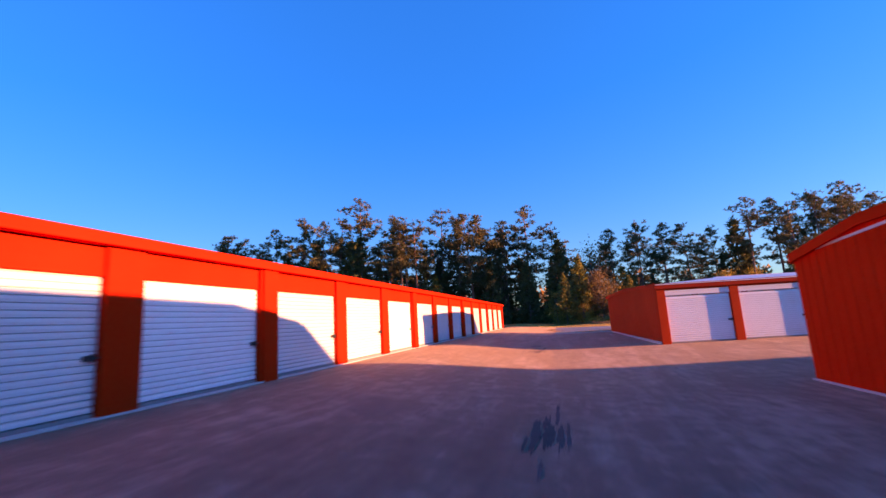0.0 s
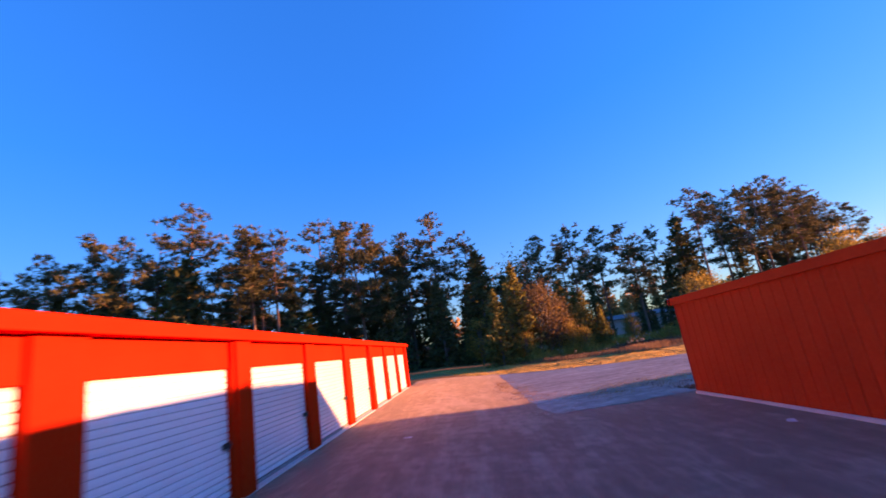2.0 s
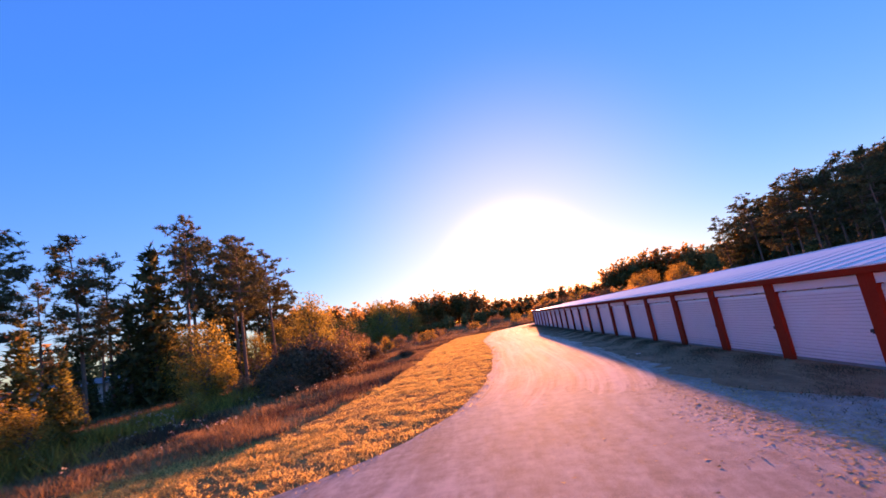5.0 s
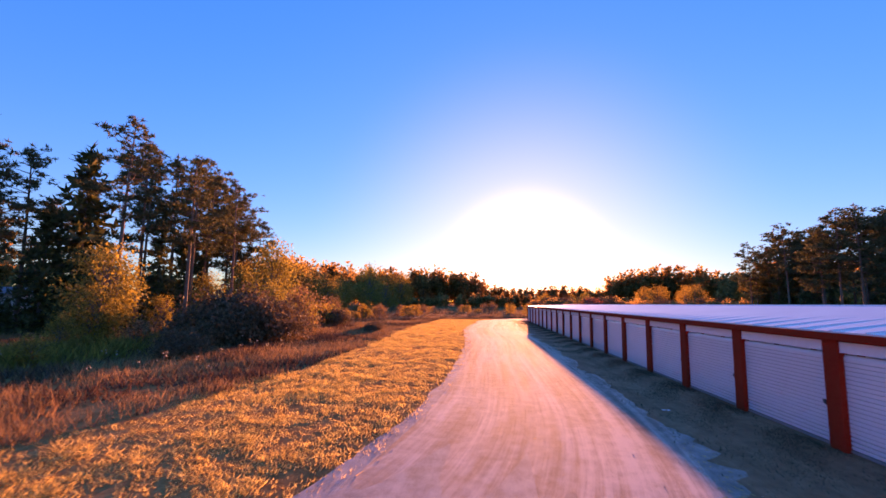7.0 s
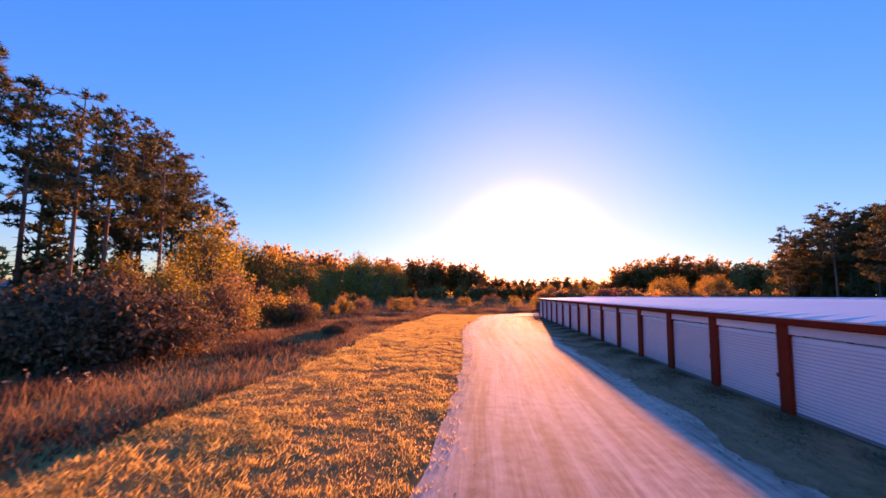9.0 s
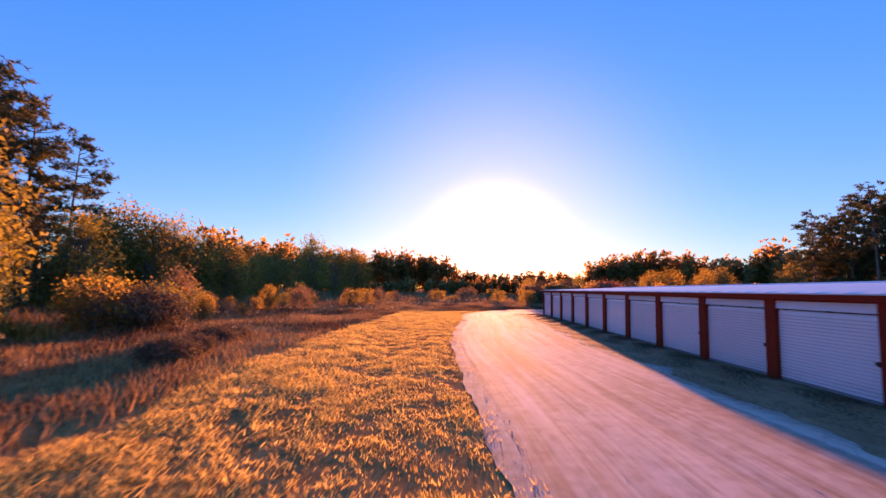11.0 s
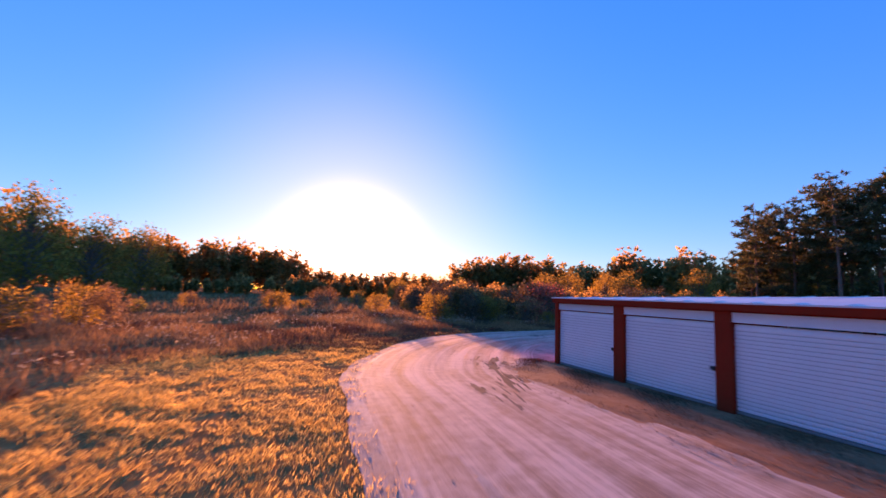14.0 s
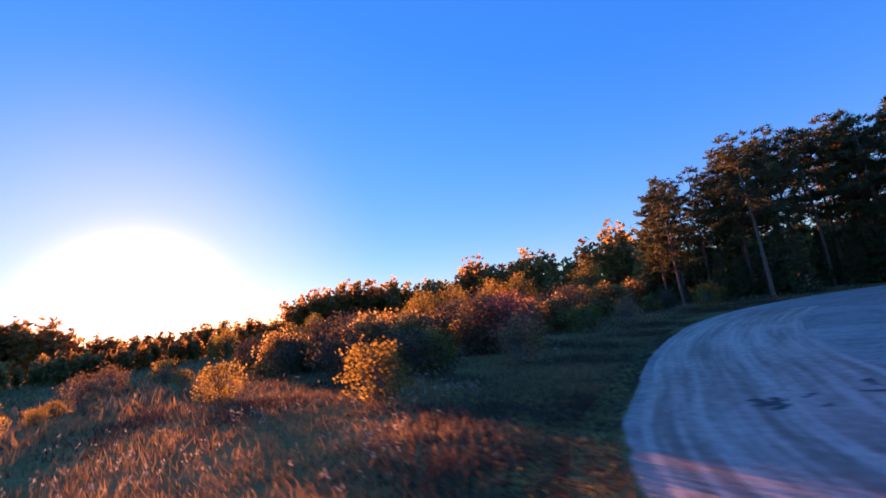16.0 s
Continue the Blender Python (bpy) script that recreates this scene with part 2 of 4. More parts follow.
def boxes(*spans):
    """One bmesh of boxes, each given as x0, x1, y0, y1, z0, z1."""
    bm = bmesh.new()
    for x0, x1, y0, y1, z0, z1 in spans:
        v = [bm.verts.new((x, y, z)) for z in (z0, z1) for y in (y0, y1) for x in (x0, x1)]
        for f in ((0, 2, 3, 1), (4, 5, 7, 6), (0, 1, 5, 4), (2, 6, 7, 3), (0, 4, 6, 2), (1, 3, 7, 5)):
            bm.faces.new([v[i] for i in f])
    return bm


def thing(name, label, category, m=None, group="", kind=""):
    ob = new(name)
    if m is not None:
        ob.matrix_world = m
    ob.empty_display_size = 0.5
    return tagged(ob, label, category, group, kind)


def smooth_step(a, b, v):
    t = np.clip((v - a) / (b - a), 0, 1)
    return t * t * (3 - 2 * t)


# ---- plan ----
A_EDGE = np.array([-4.472, 38.598])                      # a point on the front of the long row
A_TURN = 0.237
A_ALONG = np.array([math.sin(A_TURN), math.cos(A_TURN)])
A_OUT = np.array([math.cos(A_TURN), -math.sin(A_TURN)])
C_NORTH, C_SOUTH, C_EAST, C_WEST_SOUTH = 58.6, 46.3, 90.4, 8.55
BAY = 3.66
C_END = C_EAST - 0.24                                 # the east end wall


def height(x, y):
    """The ground: it falls a little from the long row towards the south-east of the yard."""
    w = (np.asarray(x, float) - A_EDGE[0]) * A_OUT[0] + (np.asarray(y, float) - A_EDGE[1]) * A_OUT[1]
    near = smooth_step(0.3, 6.5, w)
    return 0.36 * (1 - near) * smooth_step(-25, -2, w) - (0.17 + 0.16 * smooth_step(3, 9, w) * smooth_step(48, 38, y)) * near * smooth_step(58, 46, y) * smooth_step(150, 100, w)


def ground_sheet():
    near_x, near_y = np.arange(-60, 160, 2.0), np.arange(-40, 140, 2.0)
    far = np.array([2500, 1500, 900, 550, 350, 240, 190])
    xs = np.r_[near_x[0] - far, near_x, near_x[-1] + far[::-1]]
    ys = np.r_[near_y[0] - far, near_y, near_y[-1] + far[::-1]]
    X, Y = np.meshgrid(xs, ys)
    rough = np.array([noise.noise((a * 0.11, b * 0.11, 0)) for a, b in zip(X.ravel(), Y.ravel())]).reshape(X.shape)
    east = np.maximum(smooth_step(17, 25, X), smooth_step(95, 99, Y))
    wild = smooth_step(69, 76, Y) * smooth_step(200, 120, X) * east + smooth_step(106, 113, X)
    Z = height(X, Y) - 0.035 + rough * 0.16 * np.clip(wild, 0, 1) + 0.03 * smooth_step(65, 68, Y) * east
    nx = len(xs)
    faces = [(j * nx + i, j * nx + i + 1, (j + 1) * nx + i + 1, (j + 1) * nx + i) for j in range(len(ys) - 1) for i in range(nx - 1)]
    ob = link("ground", np.stack([X.ravel(), Y.ravel(), Z.ravel()], 1), faces, SOIL, smooth=True)
    return tagged(ob, "dry brown autumn grassland", "ground", kind="structure")


def grid_between(name, rows, mat, label, category):
    """A sheet through rows of points, all of one length."""
    rows = np.array(rows)
    r, c = rows.shape[:2]
    faces = [(j * c + i, j * c + i + 1, (j + 1) * c + i + 1, (j + 1) * c + i) for j in range(r - 1) for i in range(c - 1)]
    return tagged(link(name, rows.reshape(-1, 3), faces, mat, smooth=True), label, category, kind="structure")


def glide(points, step):
    """A smooth line through points, resampled at about a step."""
    p = np.array(points, float)
    q = np.vstack([2 * p[0] - p[1], p, 2 * p[-1] - p[-2]])
    out = []
    for i in range(1, len(q) - 2):
        n = max(2, int(np.linalg.norm(q[i + 1] - q[i]) / step))
        t = np.arange(n)[:, None] / n
        out.append(0.5 * (2 * q[i] + (q[i + 1] - q[i - 1]) * t + (2 * q[i - 1] - 5 * q[i] + 4 * q[i + 1] - q[i + 2]) * t**2 + (3 * q[i] - q[i - 1] - 3 * q[i + 1] + q[i + 2]) * t**3))
    return np.vstack(out + [p[-1:]])


LANE_EDGE = [(8.3, 93), (9.6, 84), (11.2, 79), (13.2, 75.5), (15.8, 72.3), (18.6, 70.3), (22, 69.1), (27, 68.3), (35, 67.8), (47, 67.7), (58, 68.2), (65, 68.4), (72, 68.1), (77, 67.7), (84, 67.3), (88, 67.1), (91, 66.3), (94.4, 64.8), (97.6, 63.0), (100.9, 60.3), (103.7, 56.3), (105.9, 51), (108.2, 45), (110.4, 37), (111.8, 29), (111.7, 20), (109.5, 12), (105.5, 5), (98, 0), (88, -4), (78, -6)]


def roads():
    band = [float(w) for w in np.arange(0.0, 6.1, 0.5)]
    yard = [float(w) for w in np.r_[np.arange(6, 17, 1.0), np.arange(18, 96, 6.0)]]
    for widths, kerb in ((band, False), (yard, True)):
        sheet = []
        for w in widths:
            foot = A_EDGE + A_OUT * w
            end = (60.3 - foot[1]) / A_ALONG[1] if kerb else 44.0
            line = []
            for p in np.linspace(-52, end, 100):
                x, y = foot + A_ALONG * p
                line.append((x, y, float(height(x, y)) + 0.004 * math.sin(3 * x + 1.7 * y)))
            sheet.append(line)
        grid_between("road", sheet, ASPHALT, "worn grey asphalt yard with tyre marks", "road")
    edge = glide(LANE_EDGE, 0.35)
    jit = np.array([(noise.noise((x * 0.5, y * 0.5, 3)) + 0.6 * noise.noise((x * 2.1, y * 2.1, 5)), noise.noise((x * 0.5, y * 0.5, 7)) + 0.6 * noise.noise((x * 2.1, y * 2.1, 9))) for x, y in edge])
    edge = edge + 0.14 * jit
    brink = glide([A_EDGE + A_OUT * 5.98 + A_ALONG * s for s in (54.0, 44, 32, 24.0)] + [(7.8, 59.5), (9.6, 59.1)], 0.3)
    wear = np.array([noise.noise((x * 0.8, y * 0.8, 11)) + 0.7 * noise.noise((x * 2.7, y * 2.7, 13)) for x, y in brink])
    brink = brink - np.outer(0.45 * np.abs(wear) * np.sin(np.linspace(0, math.pi, len(brink))), A_OUT)
    inner = list(brink) + [np.array(p) for p in ((10.2, 59.0), (30, 58.7), (60, 58.7), (89, 58.7), (C_EAST + 0.1, 58), (C_EAST + 0.1, 30), (87, 16), (76, 9))]
    bm = bmesh.new()
    ring = [bm.verts.new((x, y, 0.012)) for x, y in list(edge) + inner[::-1]]
    loop = [bm.edges.new((a, b)) for a, b in zip(ring, ring[1:] + ring[:1])]
    bmesh.ops.triangle_fill(bm, use_beauty=True, edges=loop, normal=(0, 0, 1))
    tagged(part("gravel_lane", bm, GRAVEL), "pale dusty gravel lane with wheel ruts", "road", kind="structure")
    # the worn tread of the lane, drawn along its way
    way_in = glide(LANE_EDGE, 0.5)
    way_in = way_in[(way_in[:, 0] > 18) & (way_in[:, 1] > 22)]
    t = np.gradient(way_in, axis=0)
    t /= np.linalg.norm(t, axis=1, keepdims=True)
    side = np.stack([t[:, 1], -t[:, 0]], 1)
    run = np.r_[0, np.cumsum(np.linalg.norm(np.diff(way_in, axis=0), axis=1))]
    offs = np.arange(0.2, 7.2, 0.14)
    sheet, uv = [], []
    for i, (p, o) in enumerate(zip(way_in, side)):
        for f in offs:
            g = f + 0.25 * noise.noise((run[i] * 0.12, f * 0.5, 3))
            dip = 0.012 * math.exp(-((g - 1.6) / 0.28) ** 2) + 0.012 * math.exp(-((g - 3.3) / 0.28) ** 2) - 0.012 * math.exp(-((g - 2.45) / 0.3) ** 2)
            end = float(smooth_step(0, 14, i)) * float(smooth_step(0.2, 0.6, f)) * float(smooth_step(7.1, 6.2, f))
            sheet.append((*(p + o * f), 0.012 + end * (0.012 - dip * 0.75 + 0.007 * noise.noise((run[i] * 0.09, g * 2.6, 1)) + 0.004 * noise.noise((run[i] * 0.35, g * 1.5, 5))) - 0.012 * (1 - end)))
            uv.append((run[i], f + 0.35 * noise.noise((run[i] * 0.07, 0, 9))))
    c = len(offs)
    faces = [(j * c + i, j * c + i + 1, (j + 1) * c + i + 1, (j + 1) * c + i) for j in range(len(way_in) - 1) for i in range(c - 1)]
    tread = link("lane_tread", sheet, faces, TREAD, smooth=True)
    layer = tread.data.uv_layers.new(name="along")
    layer.data.foreach_set("uv", np.array([uv[v] for f in faces for v in f], np.float32).ravel())
    tagged(tread, "dusty gravel lane worn into wheel tracks", "road", kind="structure")
    strip = []
    for x in np.arange(11.0, C_EAST + 0.6, 0.25):
        far = 61.7 + 0.8 * noise.noise((x * 0.35, 2, 0)) + 0.5 * noise.noise((x * 1.7, 5, 0))
        far = 58.9 + (far - 58.9) * float(smooth_step(10.8, 19, x) * smooth_step(C_EAST + 0.7, C_EAST - 2, x))
        strip.append([(x, y, 0.017 + 0.02 * f * (1 - f) * 4) for f, y in ((f, 58.35 + (far - 58.35) * f) for f in (0, 0.15, 0.4, 0.65, 0.85, 1))])
    grid_between("soil_strip", strip, DIRT, "bare brown soil along the storage wall", "soil")


ground_sheet()
roads()


# ---- storage rows ----
def curtain_mesh(width, low, top, pitch):
    """A roll-up door's ribbed curtain: local x across, y inwards."""
    n = int((top - low) / pitch)
    zs, ys = [], []
    for i in range(n):
        deeper = 0.012 if i < 4 else 0.0             # the lowest four grooves are deeper and wider, to draw darker lines
        for f, d in ((0.0, 0.028 + deeper), (0.10 + 10 * deeper, 0.0), (0.52 + 4 * deeper, -0.003), (0.92, 0.0)):
            zs.append(low + (i + f) * pitch)
            ys.append(d)
    zs.append(top), ys.append(0.028)
    v = [(x, y, z) for y, z in zip(ys, zs) for x in (0, width)]
    me = bpy.data.meshes.new("door")
    me.from_pydata(v, [], [(2 * i, 2 * i + 1, 2 * i + 3, 2 * i + 2) for i in range(len(zs) - 1)])
    me.materials.append(WHITE)
    return me


def facade(parent, m, count, bay, col, low, door_top, eave, paint, panel, tall_every=0, pitch=0.092, proud=0.07, lead=0.0, tail=0.0, cut=0.0):
    """One front: columns and ribbed doors, from local x = 0 along x; y is inwards, z up. The last bay is narrower by cut."""
    def made(name, spans, mat, bevel=0.006):
        ob = part(name, boxes(*spans), mat, parent, "", bevel)
        ob.matrix_local = m
        return ob
    width = bay - col
    end = count * bay + col
    made("header", [(lead, end - tail - cut, 0.0, 0.12, door_top + (0.27 if panel else 0.0), eave)], paint)
    curtain = curtain_mesh(width - 0.02, low, door_top, pitch)
    column = part("column", boxes((0, col, -proud, 0.14, low - 0.14, eave + 0.002)), paint, parent, "", 0.008)
    column.matrix_local = m
    if lead:
        corner = part("corner_column", boxes((lead, col, -proud, 0.14, low - 0.14, eave + 0.002)), paint, parent, "", 0.008)
        corner.matrix_local = m
        column.matrix_local = m @ pose(bay, 0, 0)
    tall = None
    if tall_every:
        tall = part("pilaster", boxes((0.06, col - 0.06, -proud - 0.05, -proud + 0.01, low - 0.1, eave + 0.02)), paint, parent, "", 0.008)
        tall.matrix_local = m @ pose((count % tall_every) * bay, 0, 0)
    for k in range(count + 1):
        slim = Matrix.Diagonal(((width - cut) / width if k == count - 1 else 1.0, 1, 1, 1))
        if tail and k == count:
            part("corner_column", boxes((0, col - tail, -proud, 0.14, low - 0.14, eave + 0.002)), paint, parent, "", 0.008).matrix_local = m @ pose(k * bay - cut, 0, 0)
        elif k > (1 if lead else 0):
            child("column", column.data, parent).matrix_local = m @ pose(k * bay, 0, 0)
            if tall and k > count % tall_every and (k - count % tall_every) % tall_every == 0:
                child("pilaster", tall.data, parent).matrix_local = m @ pose(k * bay, 0, 0)
        if k == count:
            break
        door = child("door", curtain, parent, "white ribbed steel roll-up door, closed")
        door.matrix_local = m @ pose(k * bay + col + 0.01, 0.045, 0) @ slim
        if k == 0:
            bar = part("bottom_bar", boxes((0, width - 0.02, -0.02, 0.03, low - 0.06, low)), RUBBER, door, "grey rubber-edged bottom bar", 0.005)
            latch = part("latch", boxes((width - 0.22, width - 0.04, -0.04, -0.008, 0.94, 1.02), (width - 0.12, width - 0.085, -0.075, -0.03, 0.92, 1.04), (width - 0.08, width + 0.02, -0.055, -0.03, 0.967, 0.993)), DARK, door, "black slide latch", 0.004)
            bar_mesh, latch_mesh = bar.data, latch.data
        else:
            child("bottom_bar", bar_mesh, door, "grey rubber-edged bottom bar")
            child("latch", latch_mesh, door, "black slide latch")
        if panel:
            if k == 0:
                pm = boxes((0, width, -0.022, 0.06, door_top + 0.035, door_top + 0.27), (0, width, -0.028, -0.02, door_top + 0.035, door_top + 0.06))
                strip = part("header_panel", pm, WHITE, parent, "white ribbed panel over the door").data
                parent.children[-1].matrix_local = m @ pose(col, 0, 0)
            else:
                child("header_panel", strip, parent, "white ribbed panel over the door").matrix_local = m @ pose(k * bay + col, 0, 0) @ slim


def ribbed_wall(name, parent, p0, p1, low, tops, mat, gap=0.3, label=""):
    """An upright sheet-metal wall from p0 to p1, its ribs standing out on the right-hand side; tops: heights at even steps along it."""
    p0, p1 = np.array(p0, float), np.array(p1, float)
    length = np.linalg.norm(p1 - p0)
    along = (p1 - p0) / length
    out = np.array([along[1], -along[0]])
    n = max(2, int(length / gap))
    pts = []
    for i in range(n):
        for f, d in ((0.0, 0.0), (0.80, 0.0), (0.86, 0.014), (0.94, 0.014)):
            pts.append(((i + f) / n, d))
    pts.append((1.0, 0.0))
    v = []
    for f, d in pts:
        q = p0 + along * length * f + out * d
        v += [(*q, low), (*q, float(np.interp(f, np.linspace(0, 1, len(tops)), tops)))]
    back = len(v)
    for f in np.linspace(0, 1, 9):
        q = p0 + along * length * f - out * 0.08
        v += [(*q, low), (*q, float(np.interp(f, np.linspace(0, 1, len(tops)), tops)))]
    faces = [(2 * i, 2 * i + 2, 2 * i + 3, 2 * i + 1) for i in range(len(pts) - 1)]
    faces += [(back + 2 * i, back + 2 * i + 1, back + 2 * i + 3, back + 2 * i + 2) for i in range(8)]
    return link(name, v, faces, mat, parent, label)


def slab_roof(name, parent, corners, thick, mat, label=""):
    """A sheet of even thickness over corners given in a ring."""
    n = len(corners)
    v = [tuple(c) for c in corners] + [(c[0], c[1], c[2] - thick) for c in corners]
    faces = [tuple(range(n)), tuple(range(2 * n - 1, n - 1, -1))] + [(i, i + n, (i + 1) % n + n, (i + 1) % n) for i in range(n)]
    return link(name, v, faces, mat, parent, label)


def gable_roof(parent, a, b, c, d, eave_ab, eave_cd, rise, over=0.06):
    """Two slopes over a footprint a, b (one long side) and c, d (the other, c behind b)."""
    a, b, c, d = (np.array(p, float) for p in (a, b, c, d))
    m0, m1 = (a + d) / 2, (b + c) / 2
    top = max(eave_ab, eave_cd) + rise
    ux = (b - a) / np.linalg.norm(b - a) * over
    ua, uc = (a - d) / np.linalg.norm(a - d) * over, (c - b) / np.linalg.norm(c - b) * over
    slab_roof("roof", parent, [(*(a - ux + ua), eave_ab), (*(b + ux - uc), eave_ab), (*(m1 + ux), top), (*(m0 - ux), top)], 0.05, ROOFING, "pale sheet-metal roof slope")
    slab_roof("roof", parent, [(*(m0 - ux), top + 0.004), (*(m1 + ux), top + 0.004), (*(c + ux + uc), eave_cd), (*(d - ux - ua), eave_cd)], 0.05, ROOFING, "pale sheet-metal roof slope")


def fascia(parent, p0, p1, z0, z1, mat, proud=0.12, depth=0.06, name="fascia"):
    """A board along the eave from p0 to p1, standing out on the right-hand side; z0, z1: pairs of its under and upper edge at both ends."""
    p0, p1 = np.array(p0, float), np.array(p1, float)
    t = (p1 - p0) / np.linalg.norm(p1 - p0)
    o = np.array([t[1], -t[0]])
    v = []
    for p, zz in ((p0, z0), (p1, z1)):
        for off in (proud - depth, proud):
            for z in zz:
                v.append((*(p + o * off), z))
    faces = [(0, 1, 3, 2), (4, 6, 7, 5), (0, 4, 5, 1), (2, 3, 7, 6), (1, 5, 7, 3), (0, 2, 6, 4)]
    return link(name, v, faces, mat, parent)


def long_row():
    first, last = -8, 11
    m = Matrix.Identity(4)
    m.col[0][:2], m.col[1][:2] = A_ALONG, -A_OUT
    bay, col = 3.482, 0.62
    start = A_EDGE + A_ALONG * (first * bay + 0.12)
    m.translation = (*start, 0.23)
    row = thing("storage_building", "long orange storage row with white roll-up doors on the asphalt yard", "storage building", m)
    count = last - first
    facade(row, Matrix.Identity(4), count, bay, col, 0.21, 2.16, 2.60, ORANGE, False, tall_every=3, pitch=0.096)
    length = count * bay + col
    part("gutter", boxes((-0.1, length + 0.12, -0.20, 0.02, 2.61, 2.72), (-0.1, length + 0.12, -0.25, -0.19, 2.60, 2.78)), ORANGE, row, "orange box gutter under the roof edge", 0.012)
    part("slab", boxes((-0.1, length + 0.1, -0.12, 0.1, 0.0, 0.16)), CONCRETE, row, "pale concrete door sill", 0.012)
    ribbed_wall("end_wall", row, (length, 0.0), (length, 9.0), 0.05, [2.6, 2.85, 2.6], ORANGE)
    ribbed_wall("end_wall", row, (0, 9.0), (0, 0.0), 0.05, [2.6, 2.85, 2.6], ORANGE)
    ribbed_wall("back_wall", row, (length, 9.0), (0, 9.0), 0.05, [2.6, 2.6], ORANGE)
    gable_roof(row, (0, -0.12), (length, -0.12), (length, 9.0), (0, 9.0), 2.79, 2.75, 0.2)


def middle_row():
    row = thing("storage_building", "storage building with white doors on both sides and orange end walls", "storage building")
    count = 22
    north = Matrix(((-1, 0, 0, C_EAST), (0, -1, 0, C_NORTH), (0, 0, 1, 0), (0, 0, 0, 1)))
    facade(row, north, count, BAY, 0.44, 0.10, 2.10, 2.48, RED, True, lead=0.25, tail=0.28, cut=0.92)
    south = pose(C_WEST_SOUTH, C_SOUTH, -0.2)
    facade(row, south, 24, 3.38, 0.40, 0.08, 2.18, 2.56, DARK_ORANGE, True)
    nw, ne, se, sw = (C_EAST - count * BAY + 0.76, C_NORTH), (C_END, C_NORTH), (C_END, C_SOUTH), (C_WEST_SOUTH, C_SOUTH)
    ribbed_wall("end_wall", row, nw, sw, -0.5, [2.44, 2.54, 2.62, 2.60, 2.48], DARK_ORANGE, label="orange ribbed sheet-metal end wall")
    ribbed_wall("end_wall", row, se, ne, -0.5, [2.32, 2.40, 2.48, 2.48, 2.44], ORANGE, label="orange ribbed sheet-metal end wall")
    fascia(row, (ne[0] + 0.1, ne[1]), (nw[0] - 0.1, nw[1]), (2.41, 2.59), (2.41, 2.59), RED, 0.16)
    fascia(row, (sw[0] - 0.1, sw[1]), (se[0] + 0.1, se[1]), (2.34, 2.57), (2.34, 2.57), RED, 0.16)
    mid_w, mid_e = ((nw[0] + sw[0]) / 2, (nw[1] + sw[1]) / 2), (C_END, (C_NORTH + C_SOUTH) / 2)
    fascia(row, (nw[0], nw[1] + 0.1), mid_w, (2.40, 2.60), (2.58, 2.77), DARK_ORANGE, 0.07)
    fascia(row, mid_w, (sw[0], sw[1] - 0.1), (2.58, 2.77), (2.40, 2.60), DARK_ORANGE, 0.07)
    fascia(row, mid_e, (ne[0], ne[1] + 0.1), (2.42, 2.62), (2.40, 2.60), ORANGE, 0.07)
    fascia(row, (se[0], se[1] - 0.1), mid_e, (2.24, 2.42), (2.42, 2.62), ORANGE, 0.07)
    fascia(row, nw, sw, (-0.4, 0.07), (-0.4, -0.07), CONCRETE, 0.08, 0.07, "footing")
    fascia(row, se, ne, (-0.4, -0.06), (-0.4, 0.10), CONCRETE, 0.08, 0.07, "footing")
    top_w, top_e = 3.22, 2.92
    ridge_w, ridge_e = (mid_w[0] + 6.5, 54.3, top_w), (mid_e[0] - 9.0, 54.3, top_e)
    apex_w, apex_e = (mid_w[0] - 0.04, mid_w[1], 2.76), (mid_e[0] + 0.06, mid_e[1], 2.62)
    n0, n1, s0, s1 = (nw[0] - 0.05, nw[1] + 0.2, 2.60), (ne[0] + 0.08, ne[1] + 0.2, 2.60), (sw[0] - 0.05, sw[1] - 0.2, 2.55), (se[0] + 0.08, se[1] - 0.2, 2.42)
    slope = slab_roof("roof", row, [n1, n0, ridge_w, ridge_e], 0.035, ROOFING, "pale sheet-metal roof slope")
    slab_roof("roof", row, [s0, s1, ridge_e, ridge_w], 0.035, ROOFING, "pale sheet-metal roof slope")
    for ring in ([n0, apex_w, ridge_w], [apex_w, s0, ridge_w], [s1, apex_e, ridge_e], [apex_e, n1, ridge_e]):
        slab_roof("roof", row, ring, 0.035, ROOFING, "pale sheet-metal roof slope")
    seams = []
    for k in range(86):
        x = n0[0] + 0.6 + k * 0.92
        f = min(1.0, (x - n0[0]) / (ridge_w[0] - n0[0]), (n1[0] - x) / (n1[0] - ridge_e[0]))
        crest = top_w + (top_e - top_w) * float(np.clip((x - ridge_w[0]) / (ridge_e[0] - ridge_w[0]), 0, 1))
        seams.append((x, n0[1] - 0.005, n0[2], n0[1] + (54.3 - n0[1]) * f, n0[2] + (crest - n0[2]) * f))
    for x, y0, z0, y1, z1 in seams:
        v = [(x - 0.03, y0, z0), (x, y0, z0 + 0.022), (x + 0.03, y0, z0), (x - 0.03, y1, z1), (x, y1, z1 + 0.022), (x + 0.03, y1, z1)]
        link("seam", v, [(0, 1, 4, 3), (1, 2, 5, 4), (0, 2, 1)], ROOFING, slope)
    cap = [(p[0], p[1] + a, p[2] + b) for p in (ridge_w, ridge_e) for a, b in ((-0.16, -0.03), (-0.03, 0.05), (0.03, 0.05), (0.16, -0.03))]
    link("ridge_cap", cap, [(0, 1, 5, 4), (1, 2, 6, 5), (2, 3, 7, 6), (0, 4, 7, 3), (0, 3, 2, 1), (4, 5, 6, 7)], ROOFING, row, "pale metal ridge cap")


